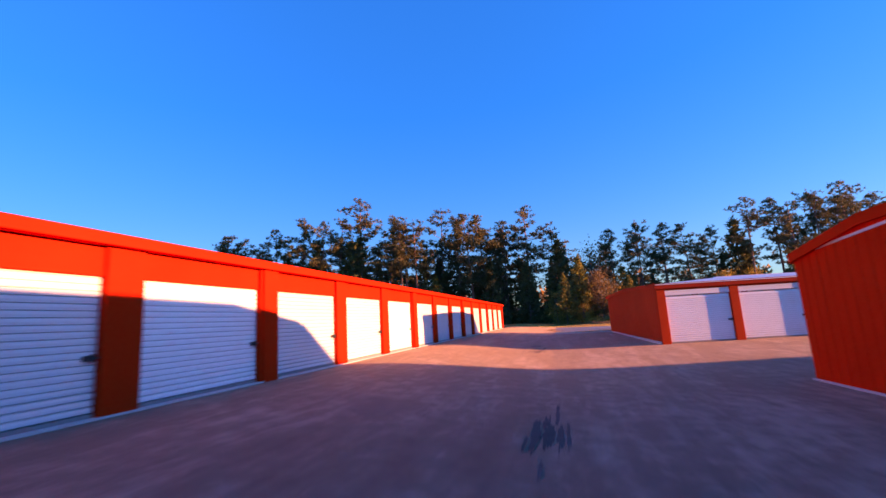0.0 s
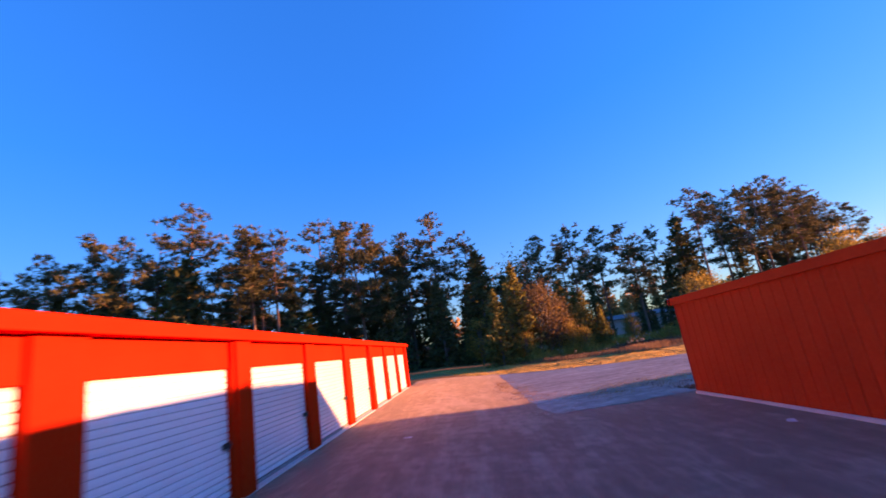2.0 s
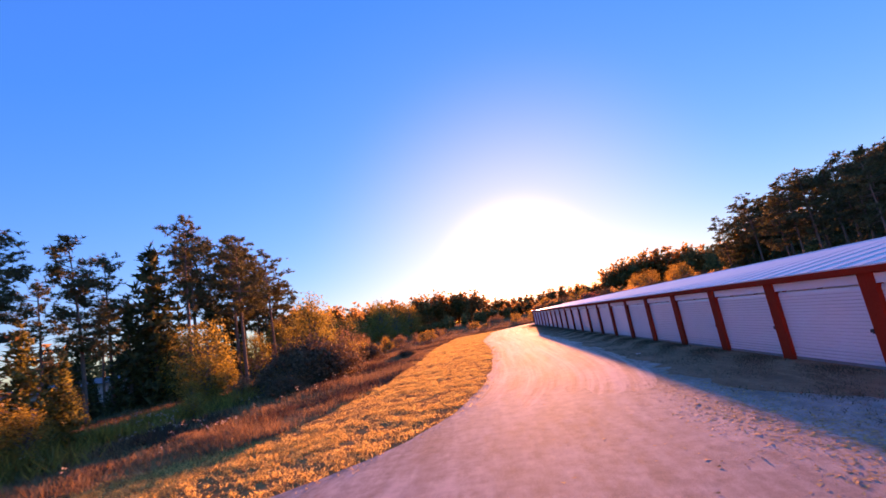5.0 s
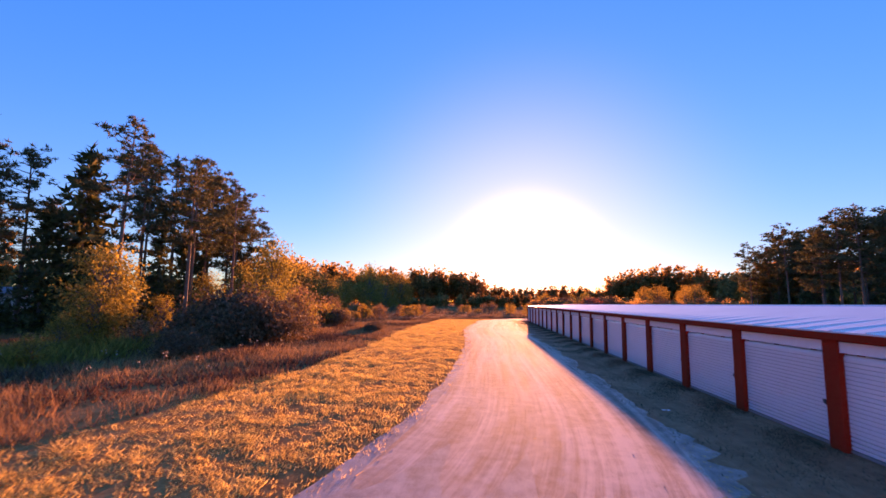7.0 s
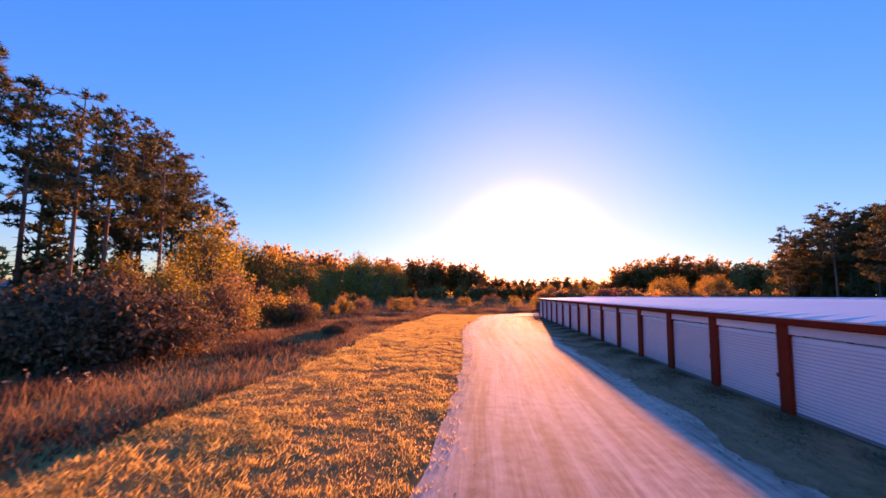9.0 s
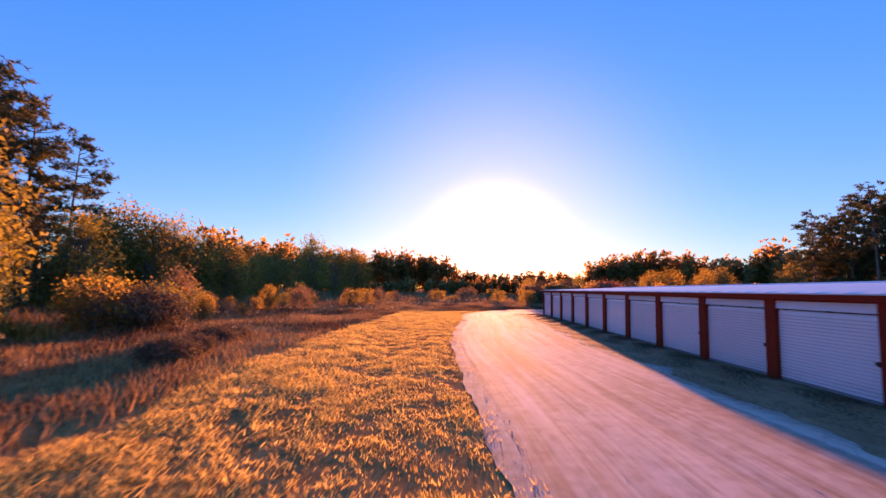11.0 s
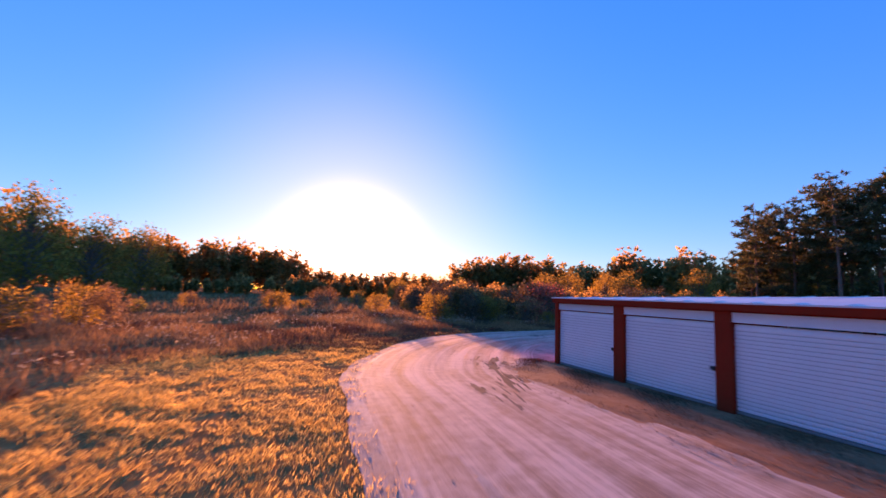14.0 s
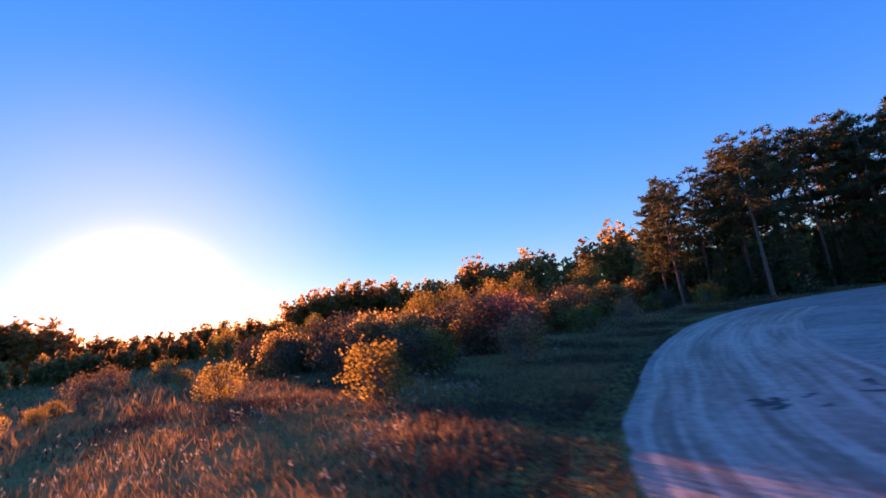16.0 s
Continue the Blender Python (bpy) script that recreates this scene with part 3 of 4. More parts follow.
def south_row():
    row = thing("storage_building", "neighbouring storage building with a plain orange-red end wall in shade", "storage building")
    nw, sw = np.array([7.0, 35.8]), np.array([4.1, 21.5])
    ne, se = (86, 35.8), (86, 21.5)
    ribbed_wall("end_wall", row, nw, sw, -0.6, [2.38, 2.82, 2.94, 2.96, 2.94, 2.82, 2.38], ORANGE)
    ribbed_wall("side_wall", row, ne, nw, -0.6, [2.38, 2.38], DARK_ORANGE)
    ribbed_wall("side_wall", row, sw, se, -0.6, [2.38, 2.38], DARK_ORANGE)
    ribbed_wall("end_wall", row, se, ne, -0.6, [2.38, 2.96, 2.38], DARK_ORANGE)
    mid = (nw + sw) / 2
    knee_n, knee_s = nw + (sw - nw) / 6, sw + (nw - sw) / 6
    fascia(row, nw, knee_n, (2.28, 2.48), (2.70, 2.90), ORANGE, 0.12)
    fascia(row, knee_n, mid, (2.70, 2.90), (2.82, 3.02), ORANGE, 0.12)
    fascia(row, mid, knee_s, (2.82, 3.02), (2.70, 2.90), ORANGE, 0.12)
    fascia(row, knee_s, sw, (2.70, 2.90), (2.28, 2.48), ORANGE, 0.12)
    fascia(row, ne, nw, (2.26, 2.44), (2.26, 2.44), DARK_ORANGE, 0.14)
    fascia(row, nw, sw, (-0.5, -0.30), (-0.5, -0.28), CONCRETE, 0.08, 0.07, "footing")
    gable_roof(row, sw, se, ne, nw, 2.44, 2.44, 0.54, 0.02)


long_row()
middle_row()
south_row()


# ---- plants ----
def tube(points, radii, sides=6):
    """Vertices and faces of a tapered tube along points."""
    p = np.array(points, float)
    v, f = [], []
    for i, (c, r) in enumerate(zip(p, radii)):
        d = p[min(i + 1, len(p) - 1)] - p[max(i - 1, 0)]
        d = d / (np.linalg.norm(d) + 1e-9)
        a = np.cross(d, (0.3, 0.9, 0.1))
        a /= np.linalg.norm(a) + 1e-9
        b = np.cross(d, a)
        for k in range(sides):
            t = 2 * math.pi * k / sides
            v.append(c + r * (math.cos(t) * a + math.sin(t) * b))
    for i in range(len(p) - 1):
        for k in range(sides):
            f.append((i * sides + k, i * sides + (k + 1) % sides, (i + 1) * sides + (k + 1) % sides, (i + 1) * sides + k))
    return v, f


class Wood:
    """Gathers tubes into one mesh."""
    def __init__(self):
        self.v, self.f = [], []

    def add(self, points, radii, sides=6):
        v, f = tube(points, radii, sides)
        n = len(self.v)
        self.v += v
        self.f += [tuple(i + n for i in face) for face in f]


def blades(centres, size, rng, count, flat=0.0, wide=0.22):
    """Triangles, count at each centre, pointing outwards at random: needles or slim leaves."""
    c = np.repeat(np.asarray(centres, float), count, axis=0)
    d = rng.normal(size=c.shape)
    d[:, 2] = d[:, 2] * (1 - flat) + 0.35
    d /= np.linalg.norm(d, axis=1, keepdims=True)
    a = np.cross(d, rng.normal(size=c.shape))
    a /= np.linalg.norm(a, axis=1, keepdims=True) + 1e-9
    n = len(c)
    s = size * rng.uniform(0.6, 1.3, (n, 1))
    tri = np.stack([c - a * s * wide, c + a * s * wide, c + d * s], 1)
    return tri.reshape(-1, 3)


def tri_mesh(name, v, mat):
    me = bpy.data.meshes.new(name)
    v = np.asarray(v, np.float32)
    n = len(v) // 3
    me.vertices.add(3 * n)
    me.vertices.foreach_set("co", v.ravel())
    me.loops.add(3 * n)
    me.loops.foreach_set("vertex_index", np.arange(3 * n, dtype=np.int32))
    me.polygons.add(n)
    me.polygons.foreach_set("loop_start", np.arange(0, 3 * n, 3, dtype=np.int32))
    me.update(calc_edges=True)
    me.materials.append(mat)
    return me


def plant(name, label, category, wood, bark, leaf_v, leaf_mat, leaf_name="crown"):
    ob = thing(name, label, category)
    link("trunk", wood.v, wood.f, bark, ob, smooth=True)
    child(leaf_name, tri_mesh(leaf_name, leaf_v, leaf_mat), ob)
    return ob


def pine(seed, tall, low=0.42, spread=2.9, dense=1.0, mat=NEEDLE, needles=12, size=0.37, slim=0.125):
    """A red pine: a long bare trunk under an open crown of flat, tufted boughs."""
    rng = np.random.default_rng(seed)
    w, tufts = Wood(), []
    lean = rng.normal(0, 0.3, 2)
    zs = np.linspace(0, tall * 0.985, 9)
    axis = np.array([(lean[0] * (z / tall) ** 2, lean[1] * (z / tall) ** 2, z) for z in zs])
    w.add(axis, 0.19 * (1 - 0.86 * zs / tall) * (tall / 15), 8)
    z = tall * low
    while z < tall * 0.985:
        f = (z / tall - low) / (1 - low)
        reach = spread * (0.62 + 0.62 * math.sin(math.pi * min(1, f * 0.8 + 0.2))) * (1 - f**3 * 0.74)
        for _ in range(int(rng.integers(2, 5))):
            t = rng.uniform(0, 2 * math.pi)
            ln = reach * rng.uniform(0.4, 1.15)
            base = np.array([np.interp(z, zs, axis[:, 0]), np.interp(z, zs, axis[:, 1]), z + rng.uniform(-0.25, 0.25)])
            rise = ln * rng.uniform(-0.08, 0.25) + f * ln * 0.4
            tip = base + (math.cos(t) * ln, math.sin(t) * ln, rise)
            mid = (base + tip) / 2 - (0, 0, 0.10 * ln)
            w.add([base, mid, tip], [0.05, 0.03, 0.01], 4)
            for g in np.linspace(0.5, 1.0, max(2, int(3.2 * dense * ln / 1.5))):
                q = base + (tip - base) * g
                q = q + rng.normal(0, 1, 3) * (0.34, 0.34, 0.14)
                for _ in range(5):
                    tufts.append(q + rng.normal(0, 1, 3) * (0.24, 0.24, 0.11))
        z += rng.uniform(0.5, 1.05) * tall / 16
    for _ in range(9):
        z = tall * rng.uniform(0.2, low)
        t, ln = rng.uniform(0, 6.28), rng.uniform(0.4, 1.3)
        base = np.array([np.interp(z, zs, axis[:, 0]), np.interp(z, zs, axis[:, 1]), z])
        w.add([base, base + (math.cos(t) * ln, math.sin(t) * ln, -0.1)], [0.025, 0.006], 3)
    tufts.append(axis[-1] + (0, 0, 0.2))
    v = blades(tufts, size, rng, needles, 0.3, slim)
    return plant("pine_tree", "tall red pine with bare trunk and open tufted crown", "tree", w, BARK, v, mat)


def spruce(seed, tall, mat=SPRUCE, label="dark young spruce with drooping boughs to the ground"):
    rng = np.random.default_rng(seed)
    w, tufts = Wood(), []
    w.add([(0, 0, 0), (0, 0, tall * 0.5), (0, 0, tall * 0.98)], [0.13, 0.08, 0.015], 6)
    z = 0.35
    while z < tall * 0.97:
        reach = 0.27 * tall * (1 - z / tall) ** 0.85 + 0.12
        for _ in range(7):
            t, ln = rng.uniform(0, 6.28), reach * rng.uniform(0.6, 1.15)
            tip = np.array([math.cos(t) * ln, math.sin(t) * ln, z - 0.18 * ln])
            w.add([(0, 0, z), tip], [0.02, 0.006], 3)
            for g in np.linspace(0.25, 1, max(2, int(ln * 3.2))):
                tufts.append(np.array([0, 0, z]) + (tip - (0, 0, z)) * g + rng.normal(0, 0.09, 3))
        z += rng.uniform(0.28, 0.45)
    tufts.append(np.array([0, 0, tall]))
    return plant("spruce_tree", label, "tree", w, GREYBARK, blades(tufts, 0.45, rng, 5, 0.3, 0.24), mat)


def leafy(seed, tall, spread, mat, label, name="tree", low=0.06, clumps=80, leaf=0.24, per=52, category="tree", round_=1.0):
    """A broadleaved tree or shrub: limbs from a short trunk, leaves in clumps with gaps between."""
    rng = np.random.default_rng(seed)
    w, cl = Wood(), []
    stems = 1 if category == "tree" else 4
    for k in range(stems):
        base = np.array([rng.normal(0, 0.12 * (stems - 1)), rng.normal(0, 0.12 * (stems - 1)), 0])
        w.add([base, base + (rng.normal(0, 0.1), rng.normal(0, 0.1), tall * 0.35), base + (rng.normal(0, 0.3), rng.normal(0, 0.3), tall * 0.8)], [0.02 * tall / stems**0.5, 0.012 * tall / stems**0.5, 0.02], 6)
    bumps = rng.normal(size=(6, 3))
    for _ in range(clumps):
        d = rng.normal(size=3)
        d /= np.linalg.norm(d)
        swell = 1 + 0.22 * float(np.sin(bumps @ d * 2.3).mean()) * 2
        r = rng.uniform(0.45, 1.0) ** 0.6 * swell
        z = tall * (low + (1 - low) * (0.5 + 0.5 * d[2] * r))
        taper = 1.0 - 0.45 * max(0.0, (z / tall - 0.5)) * round_
        c = np.array([d[0] * spread * r * taper, d[1] * spread * r * taper, max(0.1, z)])
        cl.append(c)
        start = np.array([0, 0, max(0.1, c[2] * 0.55)])
        w.add([start, (start + c) / 2 + (0, 0, 0.05 * tall), c], [0.008 * tall, 0.005 * tall, 0.004], 3)
    size = 0.17 * (tall * spread * spread) ** (1 / 3)
    pts = np.repeat(np.array(cl), per, axis=0) + rng.normal(0, 1, (len(cl) * per, 3)) * (size, size, size * 0.75)
    pts[:, 2] = np.maximum(pts[:, 2], 0.05)
    return plant(name, label, category, w, GREYBARK, blades(pts, leaf, rng, 1, 0.0, 0.42), mat)


def place(kind, x, y, size=1.0, turn=0.0, sink=0.05):
    ob = copy_thing(kind, pose(x, y, float(height(x, y)) - sink, 0, 0, turn))
    ob.scale = (size, size, size)
    return ob


def settled(x, y, tall):
    """The woods were paced out from the yard, the meadow and the bend: turned and drawn out to their true distance."""
    if y >= 90 and x < 88:
        (ax, ay), (bx, by), turn = (-0.24, 38.3), (0.5, 37.5), 2.2
        grow = 1.18 - 0.14 * float(smooth_step(15, 60, x))
        lift = grow * (1 + 0.03 * float(smooth_step(36, 48, x)))
    elif y < 0:
        (ax, ay), (bx, by), turn, grow, lift = (80.5, 67.2), (80.5, 67.6), -2.1, 0.84, 0.97
    elif x >= 105 and y < 80:
        (ax, ay), (bx, by), turn, grow, lift = (88.0, 67.0), (89.0, 66.3), -2.5, 1.12, 1.15
    else:
        return x, y, tall * (0.86 if y >= 90 and x < 125 else 1.0)
    if y < 0 and x < 120:
        ay += 9
    c, q = math.cos(radians(turn)), math.sin(radians(turn))
    dx, dy = (x - ax) * grow, (y - ay) * grow
    return bx + dx * c - dy * q, by + dx * q + dy * c, tall * lift


def set_down(kinds, spots, seed, group=""):
    """Copies of kinds at spots of x, y and height; the models are then taken away."""
    rng = np.random.default_rng(seed)
    for i, (x, y, tall) in enumerate(spots):
        x, y, tall = settled(x, y, tall)
        kind, h = kinds[int(rng.integers(len(kinds)))]
        ob = place(kind, x, y, tall / h, float(rng.uniform(0, 360)))
        if group:
            tagged(ob, group=group)


def clear(kinds):
    for kind, _ in kinds:
        for o in (*kind.children_recursive, kind):
            bpy.data.objects.remove(o)


def woods():
    pines = [(pine(11 + i, 17.0, lo, sp, de), 17.0) for i, (lo, sp, de) in enumerate(((0.42, 2.9, 1.0), (0.5, 2.6, 1.0), (0.36, 3.1, 1.1), (0.55, 2.7, 0.9), (0.3, 2.9, 1.2), (0.46, 2.4, 1.2)))]
    distant = [(pine(111 + i, 17.0, lo, sp, de, NEEDLE, 9, 0.42, 0.15), 17.0) for i, (lo, sp, de) in enumerate(((0.42, 2.8, 1.0), (0.36, 2.6, 1.1), (0.5, 2.7, 0.9), (0.3, 2.9, 1.0)))]
    firs = [(spruce(31 + i, 9.0), 9.0) for i in range(3)]
    golds = [(leafy(41 + i, 9.0, 2.6, GOLD, "small golden-leaved tree at the wood's edge"), 9.0) for i in range(2)]
    rusts = [(leafy(51 + i, 9.0, 2.4, RUST, "rust-orange autumn tree among the pines"), 9.0) for i in range(2)]
    olives = [(leafy(61 + i, 9.0, 2.8, OLIVE, "olive-green broadleaved tree at the meadow's edge"), 9.0) for i in range(3)]
    # the stand north of the yard: x at 97 m north, and heights
    stand = [(-33, 16.3), (-30.5, 15.8), (-26, 17), (-22.4, 18.2), (-19.3, 18), (-16.7, 18), (-13.3, 21.2), (-8.8, 18.2), (-6.1, 17.7), (-0.2, 19), (2.2, 17), (4.3, 17.7), (6.5, 17.2), (9.6, 16), (13.2, 18.2), (17.5, 15), (26.8, 14.6), (31.2, 15.6), (35, 15.2), (39.6, 14.8), (43.7, 14), (50.5, 18.2), (54.8, 18.2), (58.5, 17.5), (62, 19), (65.2, 17.2), (68, 17.6), (72.6, 16.2)]
    rng = np.random.default_rng(5)
    eye = np.array([-0.2, 38.7])
    spots = []
    for x, h in stand:
        y = 97 + rng.uniform(-3.5, 6) - (3.5 if x > 45 else 0)
        k = (y - eye[1]) / (97 - eye[1])
        spots.append((eye[0] + (x - eye[0]) * k, y, 1.4 + (h - 1.4) * k))
    spots += [(float(x) + rng.uniform(-1.5, 1.5), 101 + rng.uniform(-2, 5), rng.uniform(13, 16.5)) for x in np.arange(-38, 17, 2.9)]
    for i in range(15):
        x = -40 + i * 7.2 + rng.uniform(-2, 2)
        spots.append((x, 109 + rng.uniform(-3, 9), rng.uniform(14, 17)))
    spots += [(66, 102, 20.5), (71, 100.7, 21), (75, 100, 19), (78, 99.5, 17), (81, 98.5, 14.5), (68.5, 99, 18), (73, 102.5, 18.5), (84.5, 104, 12.5), (60, 101, 17)]
    set_down(pines, spots, 8, "pines of the northern stand")
    set_down(firs, [(-24, 95, 13), (-19, 94, 14), (-12.5, 94, 15), (-3, 95, 11), (7, 95, 10), (12.5, 95, 9.5), (17.5, 94.5, 13), (20.5, 95, 10), (28.5, 96, 6.5), (33, 97, 8), (39, 96, 6), (45, 97, 9.5), (57, 97, 10), (62, 98, 9), (67, 99, 8), (-28, 97, 12), (0, 99, 9), (47.4, 96.5, 15), (50.5, 99, 12)], 9)
    rng = np.random.default_rng(15)
    set_down(firs, [(x + rng.uniform(-1, 1), 103 + rng.uniform(-2.5, 3.5), rng.uniform(6, 9.5)) for x in np.arange(-40, 26, 3.2)] + [(x + rng.uniform(-1, 1), 103 + rng.uniform(-2.5, 3.5), rng.uniform(2.5, 5.5)) for x in np.arange(47, 78, 3.4)], 23)
    set_down(firs, [(x + rng.uniform(-1, 1), 107 + rng.uniform(-2, 3), rng.uniform(9.5, 14)) for x in np.arange(-44, 22, 2.5)] + [(x + rng.uniform(-1, 1), 108 + rng.uniform(-2, 3), rng.uniform(2.5, 4.5)) for x in np.arange(24, 62, 3.0)], 29)
    # edge spruces whose needle colour carries the sunlight
    sunny = [(spruce(37 + i, 9.0, SUNNY, "young golden-green spruce with low sunlight in its needle colour at the wood's edge"), 9.0) for i in range(2)]
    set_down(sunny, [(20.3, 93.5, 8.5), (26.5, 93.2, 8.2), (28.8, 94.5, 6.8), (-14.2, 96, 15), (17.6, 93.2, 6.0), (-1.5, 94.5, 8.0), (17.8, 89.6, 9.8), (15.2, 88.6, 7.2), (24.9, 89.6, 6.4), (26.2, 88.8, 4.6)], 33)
    clear(sunny)
    set_down(rusts, [(23.4, 97, 12.4), (74.5, 97, 8.5), (20.6, 89.4, 8.0)], 10)
    set_down(golds, [(47, 93.5, 6.8), (51, 92, 3.2), (70, 95, 7), (78, 95, 8), (88.5, 105, 11), (16, 93, 5), (84, 98, 8), (88.2, 97, 5.5), (95.5, 104, 11), (99.5, 103, 9.5), (106, 99, 7), (138.2, 98.8, 13), (33, 91, 3.0), (60, 93.5, 5.5), (38.8, 89.6, 6.6), (37.3, 88.6, 4.0), (48.0, 83.4, 4.5), (54.8, 86.2, 3.8), (61, 89.6, 9.2), (22.4, 88.3, 3.2), (23.6, 87.9, 2.5), (17.4, 87.9, 3.0), (34.8, 88.2, 2.2), (46.8, 86.6, 2.4), (42.6, 87.2, 2.0)], 11)
    set_down(olives, [(24.8, 92.5, 6.5), (19.5, 92, 5), (92.7, 101.1, 12.3), (89.2, 103.5, 13), (97.3, 101, 11), (102.5, 98.8, 9.6), (110, 100, 8), (117, 102, 8), (124, 103, 9.5), (131, 104, 10), (88.5, 99.5, 8), (150, 97, 12), (162, 94, 12.5), (112, 92, 3.6), (80, 98, 5), (73, 85, 2.0), (84.3, 85.2, 1.8), (91.3, 85.4, 2.1), (78, 84.8, 1.2), (68, 86.2, 2.4), (87, 86.5, 2.6)], 12)
    # the tall pines south-east, beyond the loop
    rng = np.random.default_rng(6)
    far = [(137 - 3.4 * i + rng.uniform(-1.5, 1.5), -9 - 0.9 * i + rng.uniform(-4, 3), 17.5 + min(6, i * 0.9) + rng.uniform(-1.2, 1.2)) for i in range(16)]
    far += [(138 - 3.4 * i + rng.uniform(-1.5, 1.5), -14 - 0.9 * i + rng.uniform(-3, 3), 16.5 + min(6, i * 0.9) + rng.uniform(-1.2, 1.2)) for i in range(16)]
    far += [(140 - 4.0 * i + rng.uniform(-2, 2), -19 - 1.0 * i + rng.uniform(-4, 3), 19.5 + min(5, i * 0.8) + rng.uniform(-1.5, 1.5)) for i in range(16)]
    far += [(73 + 3.1 * i + rng.uniform(-1, 1), 4 + rng.uniform(0, 6), 18.5 + rng.uniform(-2.5, 2)) for i in range(8)]
    set_down(distant, far, 13, "pines of the south-eastern wood")
    set_down(olives + golds, [(118 + i * 3.6 + rng.uniform(-1, 1), 6 - i * 0.4 + rng.uniform(-6, 4), rng.uniform(3.5, 6)) for i in range(9)], 14)
    set_down(firs, [(84 + i * 2.3 + rng.uniform(-1, 1), -11 - i * 0.1 + rng.uniform(-7, 3), rng.uniform(5.5, 10.5)) for i in range(26)] + [(86 + i * 2.4 + rng.uniform(-1, 1), -19 + rng.uniform(-6, 5), rng.uniform(5, 9)) for i in range(24)] + [(141, 53, 4.0)], 15)
    set_down(olives + golds, [(141 + i * 5.0 + rng.uniform(-2, 2), 4 + i * 4.0 + rng.uniform(-5, 5), rng.uniform(6.5, 9.5) - 0.3 * i) for i in range(12)], 16)
    clear(pines + distant + firs + golds + rusts + olives)
    # two bare trunks, lit, before the stand
    bare = [(pine(97, 17.0, 0.58, 1.9, 1.0), 17.0)]
    set_down(bare, [(-6.4, 92.6, 17.0), (-4.3, 93.2, 16.6)], 24, "pines of the northern stand")
    clear(bare)
    # the thicket beyond the lane's bend
    rng = np.random.default_rng(27)
    scrub = [(leafy(101, 4.5, 2.3, BRAMBLE, "dense dark-brown thicket bush beyond the lane", "thicket_bush", 0.0, 90, 0.27, 30, "bush", 0.5), 4.5), (leafy(102, 4.5, 2.0, AUTUMN, "dense brown autumn thicket bush beyond the lane", "thicket_bush", 0.0, 90, 0.27, 30, "bush", 0.5), 4.5)]
    spots = []
    while len(spots) < 70:
        x, y = rng.uniform(112, 146), rng.uniform(-4, 57)
        if x > 118 + (52 - y) * 0.22 and all((x - a) ** 2 + (y - b) ** 2 > 7 for a, b, _ in spots):
            spots.append((x, y, rng.uniform(2.4, 4.1)))
    spots += [(117, 53.5, 2.4), (122.5, 52.5, 2.8), (130, 56, 2.8)]
    set_down(scrub, spots, 28, "thicket beyond the lane")
    clear(scrub)
    # shrubs of the meadow
    brown = [(leafy(71 + i, 2.4, 2.6, BRAMBLE, "dense brown bramble mound in the tall weeds", "bramble_bush", 0.0, 120, 0.17, 70, "bush", 0.4), 2.4) for i in range(2)]
    set_down(brown, [(43.8, 83.4, 3.2), (46.6, 83.0, 2.5), (41.3, 83.9, 2.3), (66.5, 84.8, 2.0), (36, 82.5, 1.2), (57.3, 77.3, 0.8), (59.1, 77.6, 0.7), (61.4, 78.1, 0.8), (63.4, 78.4, 0.7)], 17)
    clear(brown)
    shrubs = [(leafy(81, 3.0, 1.5, OLIVE, "small leafy shrub in the rough grass", "shrub", 0.05, 46, 0.16, 34, "bush"), 3.0), (leafy(82, 3.0, 1.3, GOLD, "small yellowing shrub in the rough grass", "shrub", 0.05, 46, 0.16, 34, "bush"), 3.0), (leafy(83, 3.0, 1.5, WEED, "small brown shrub in the rough grass", "shrub", 0.05, 46, 0.14, 34, "bush"), 3.0)]
    rng = np.random.default_rng(7)
    spots = [(54.5, 83.5, 4.2), (56.5, 84.5, 3.6), (59, 86.5, 3.4), (64, 85.5, 3.0), (67, 87.5, 3.2), (70, 86, 2.6), (31, 85.5, 1.6), (41, 84.5, 2.4), (38, 86.5, 1.8), (73, 87.5, 3.4), (77, 88.5, 2.5)]
    spots += [(rng.uniform(76, 150), rng.uniform(78, 100), rng.uniform(1.0, 2.6)) for _ in range(34)]
    set_down(shrubs, spots, 18)
    set_down(shrubs[::2], [(rng.uniform(112, 160), rng.uniform(5, 76), rng.uniform(1.0, 2.9)) for _ in range(52)], 20)
    clear(shrubs)
    red = [(leafy(91, 4.0, 2.0, PINK, "red-leaved autumn shrub beyond the lane", "shrub", 0.1, 60, 0.18, 40, "bush"), 4.0)]
    set_down(red, [(117.5, 45.2, 3.9)], 19)
    clear(red)


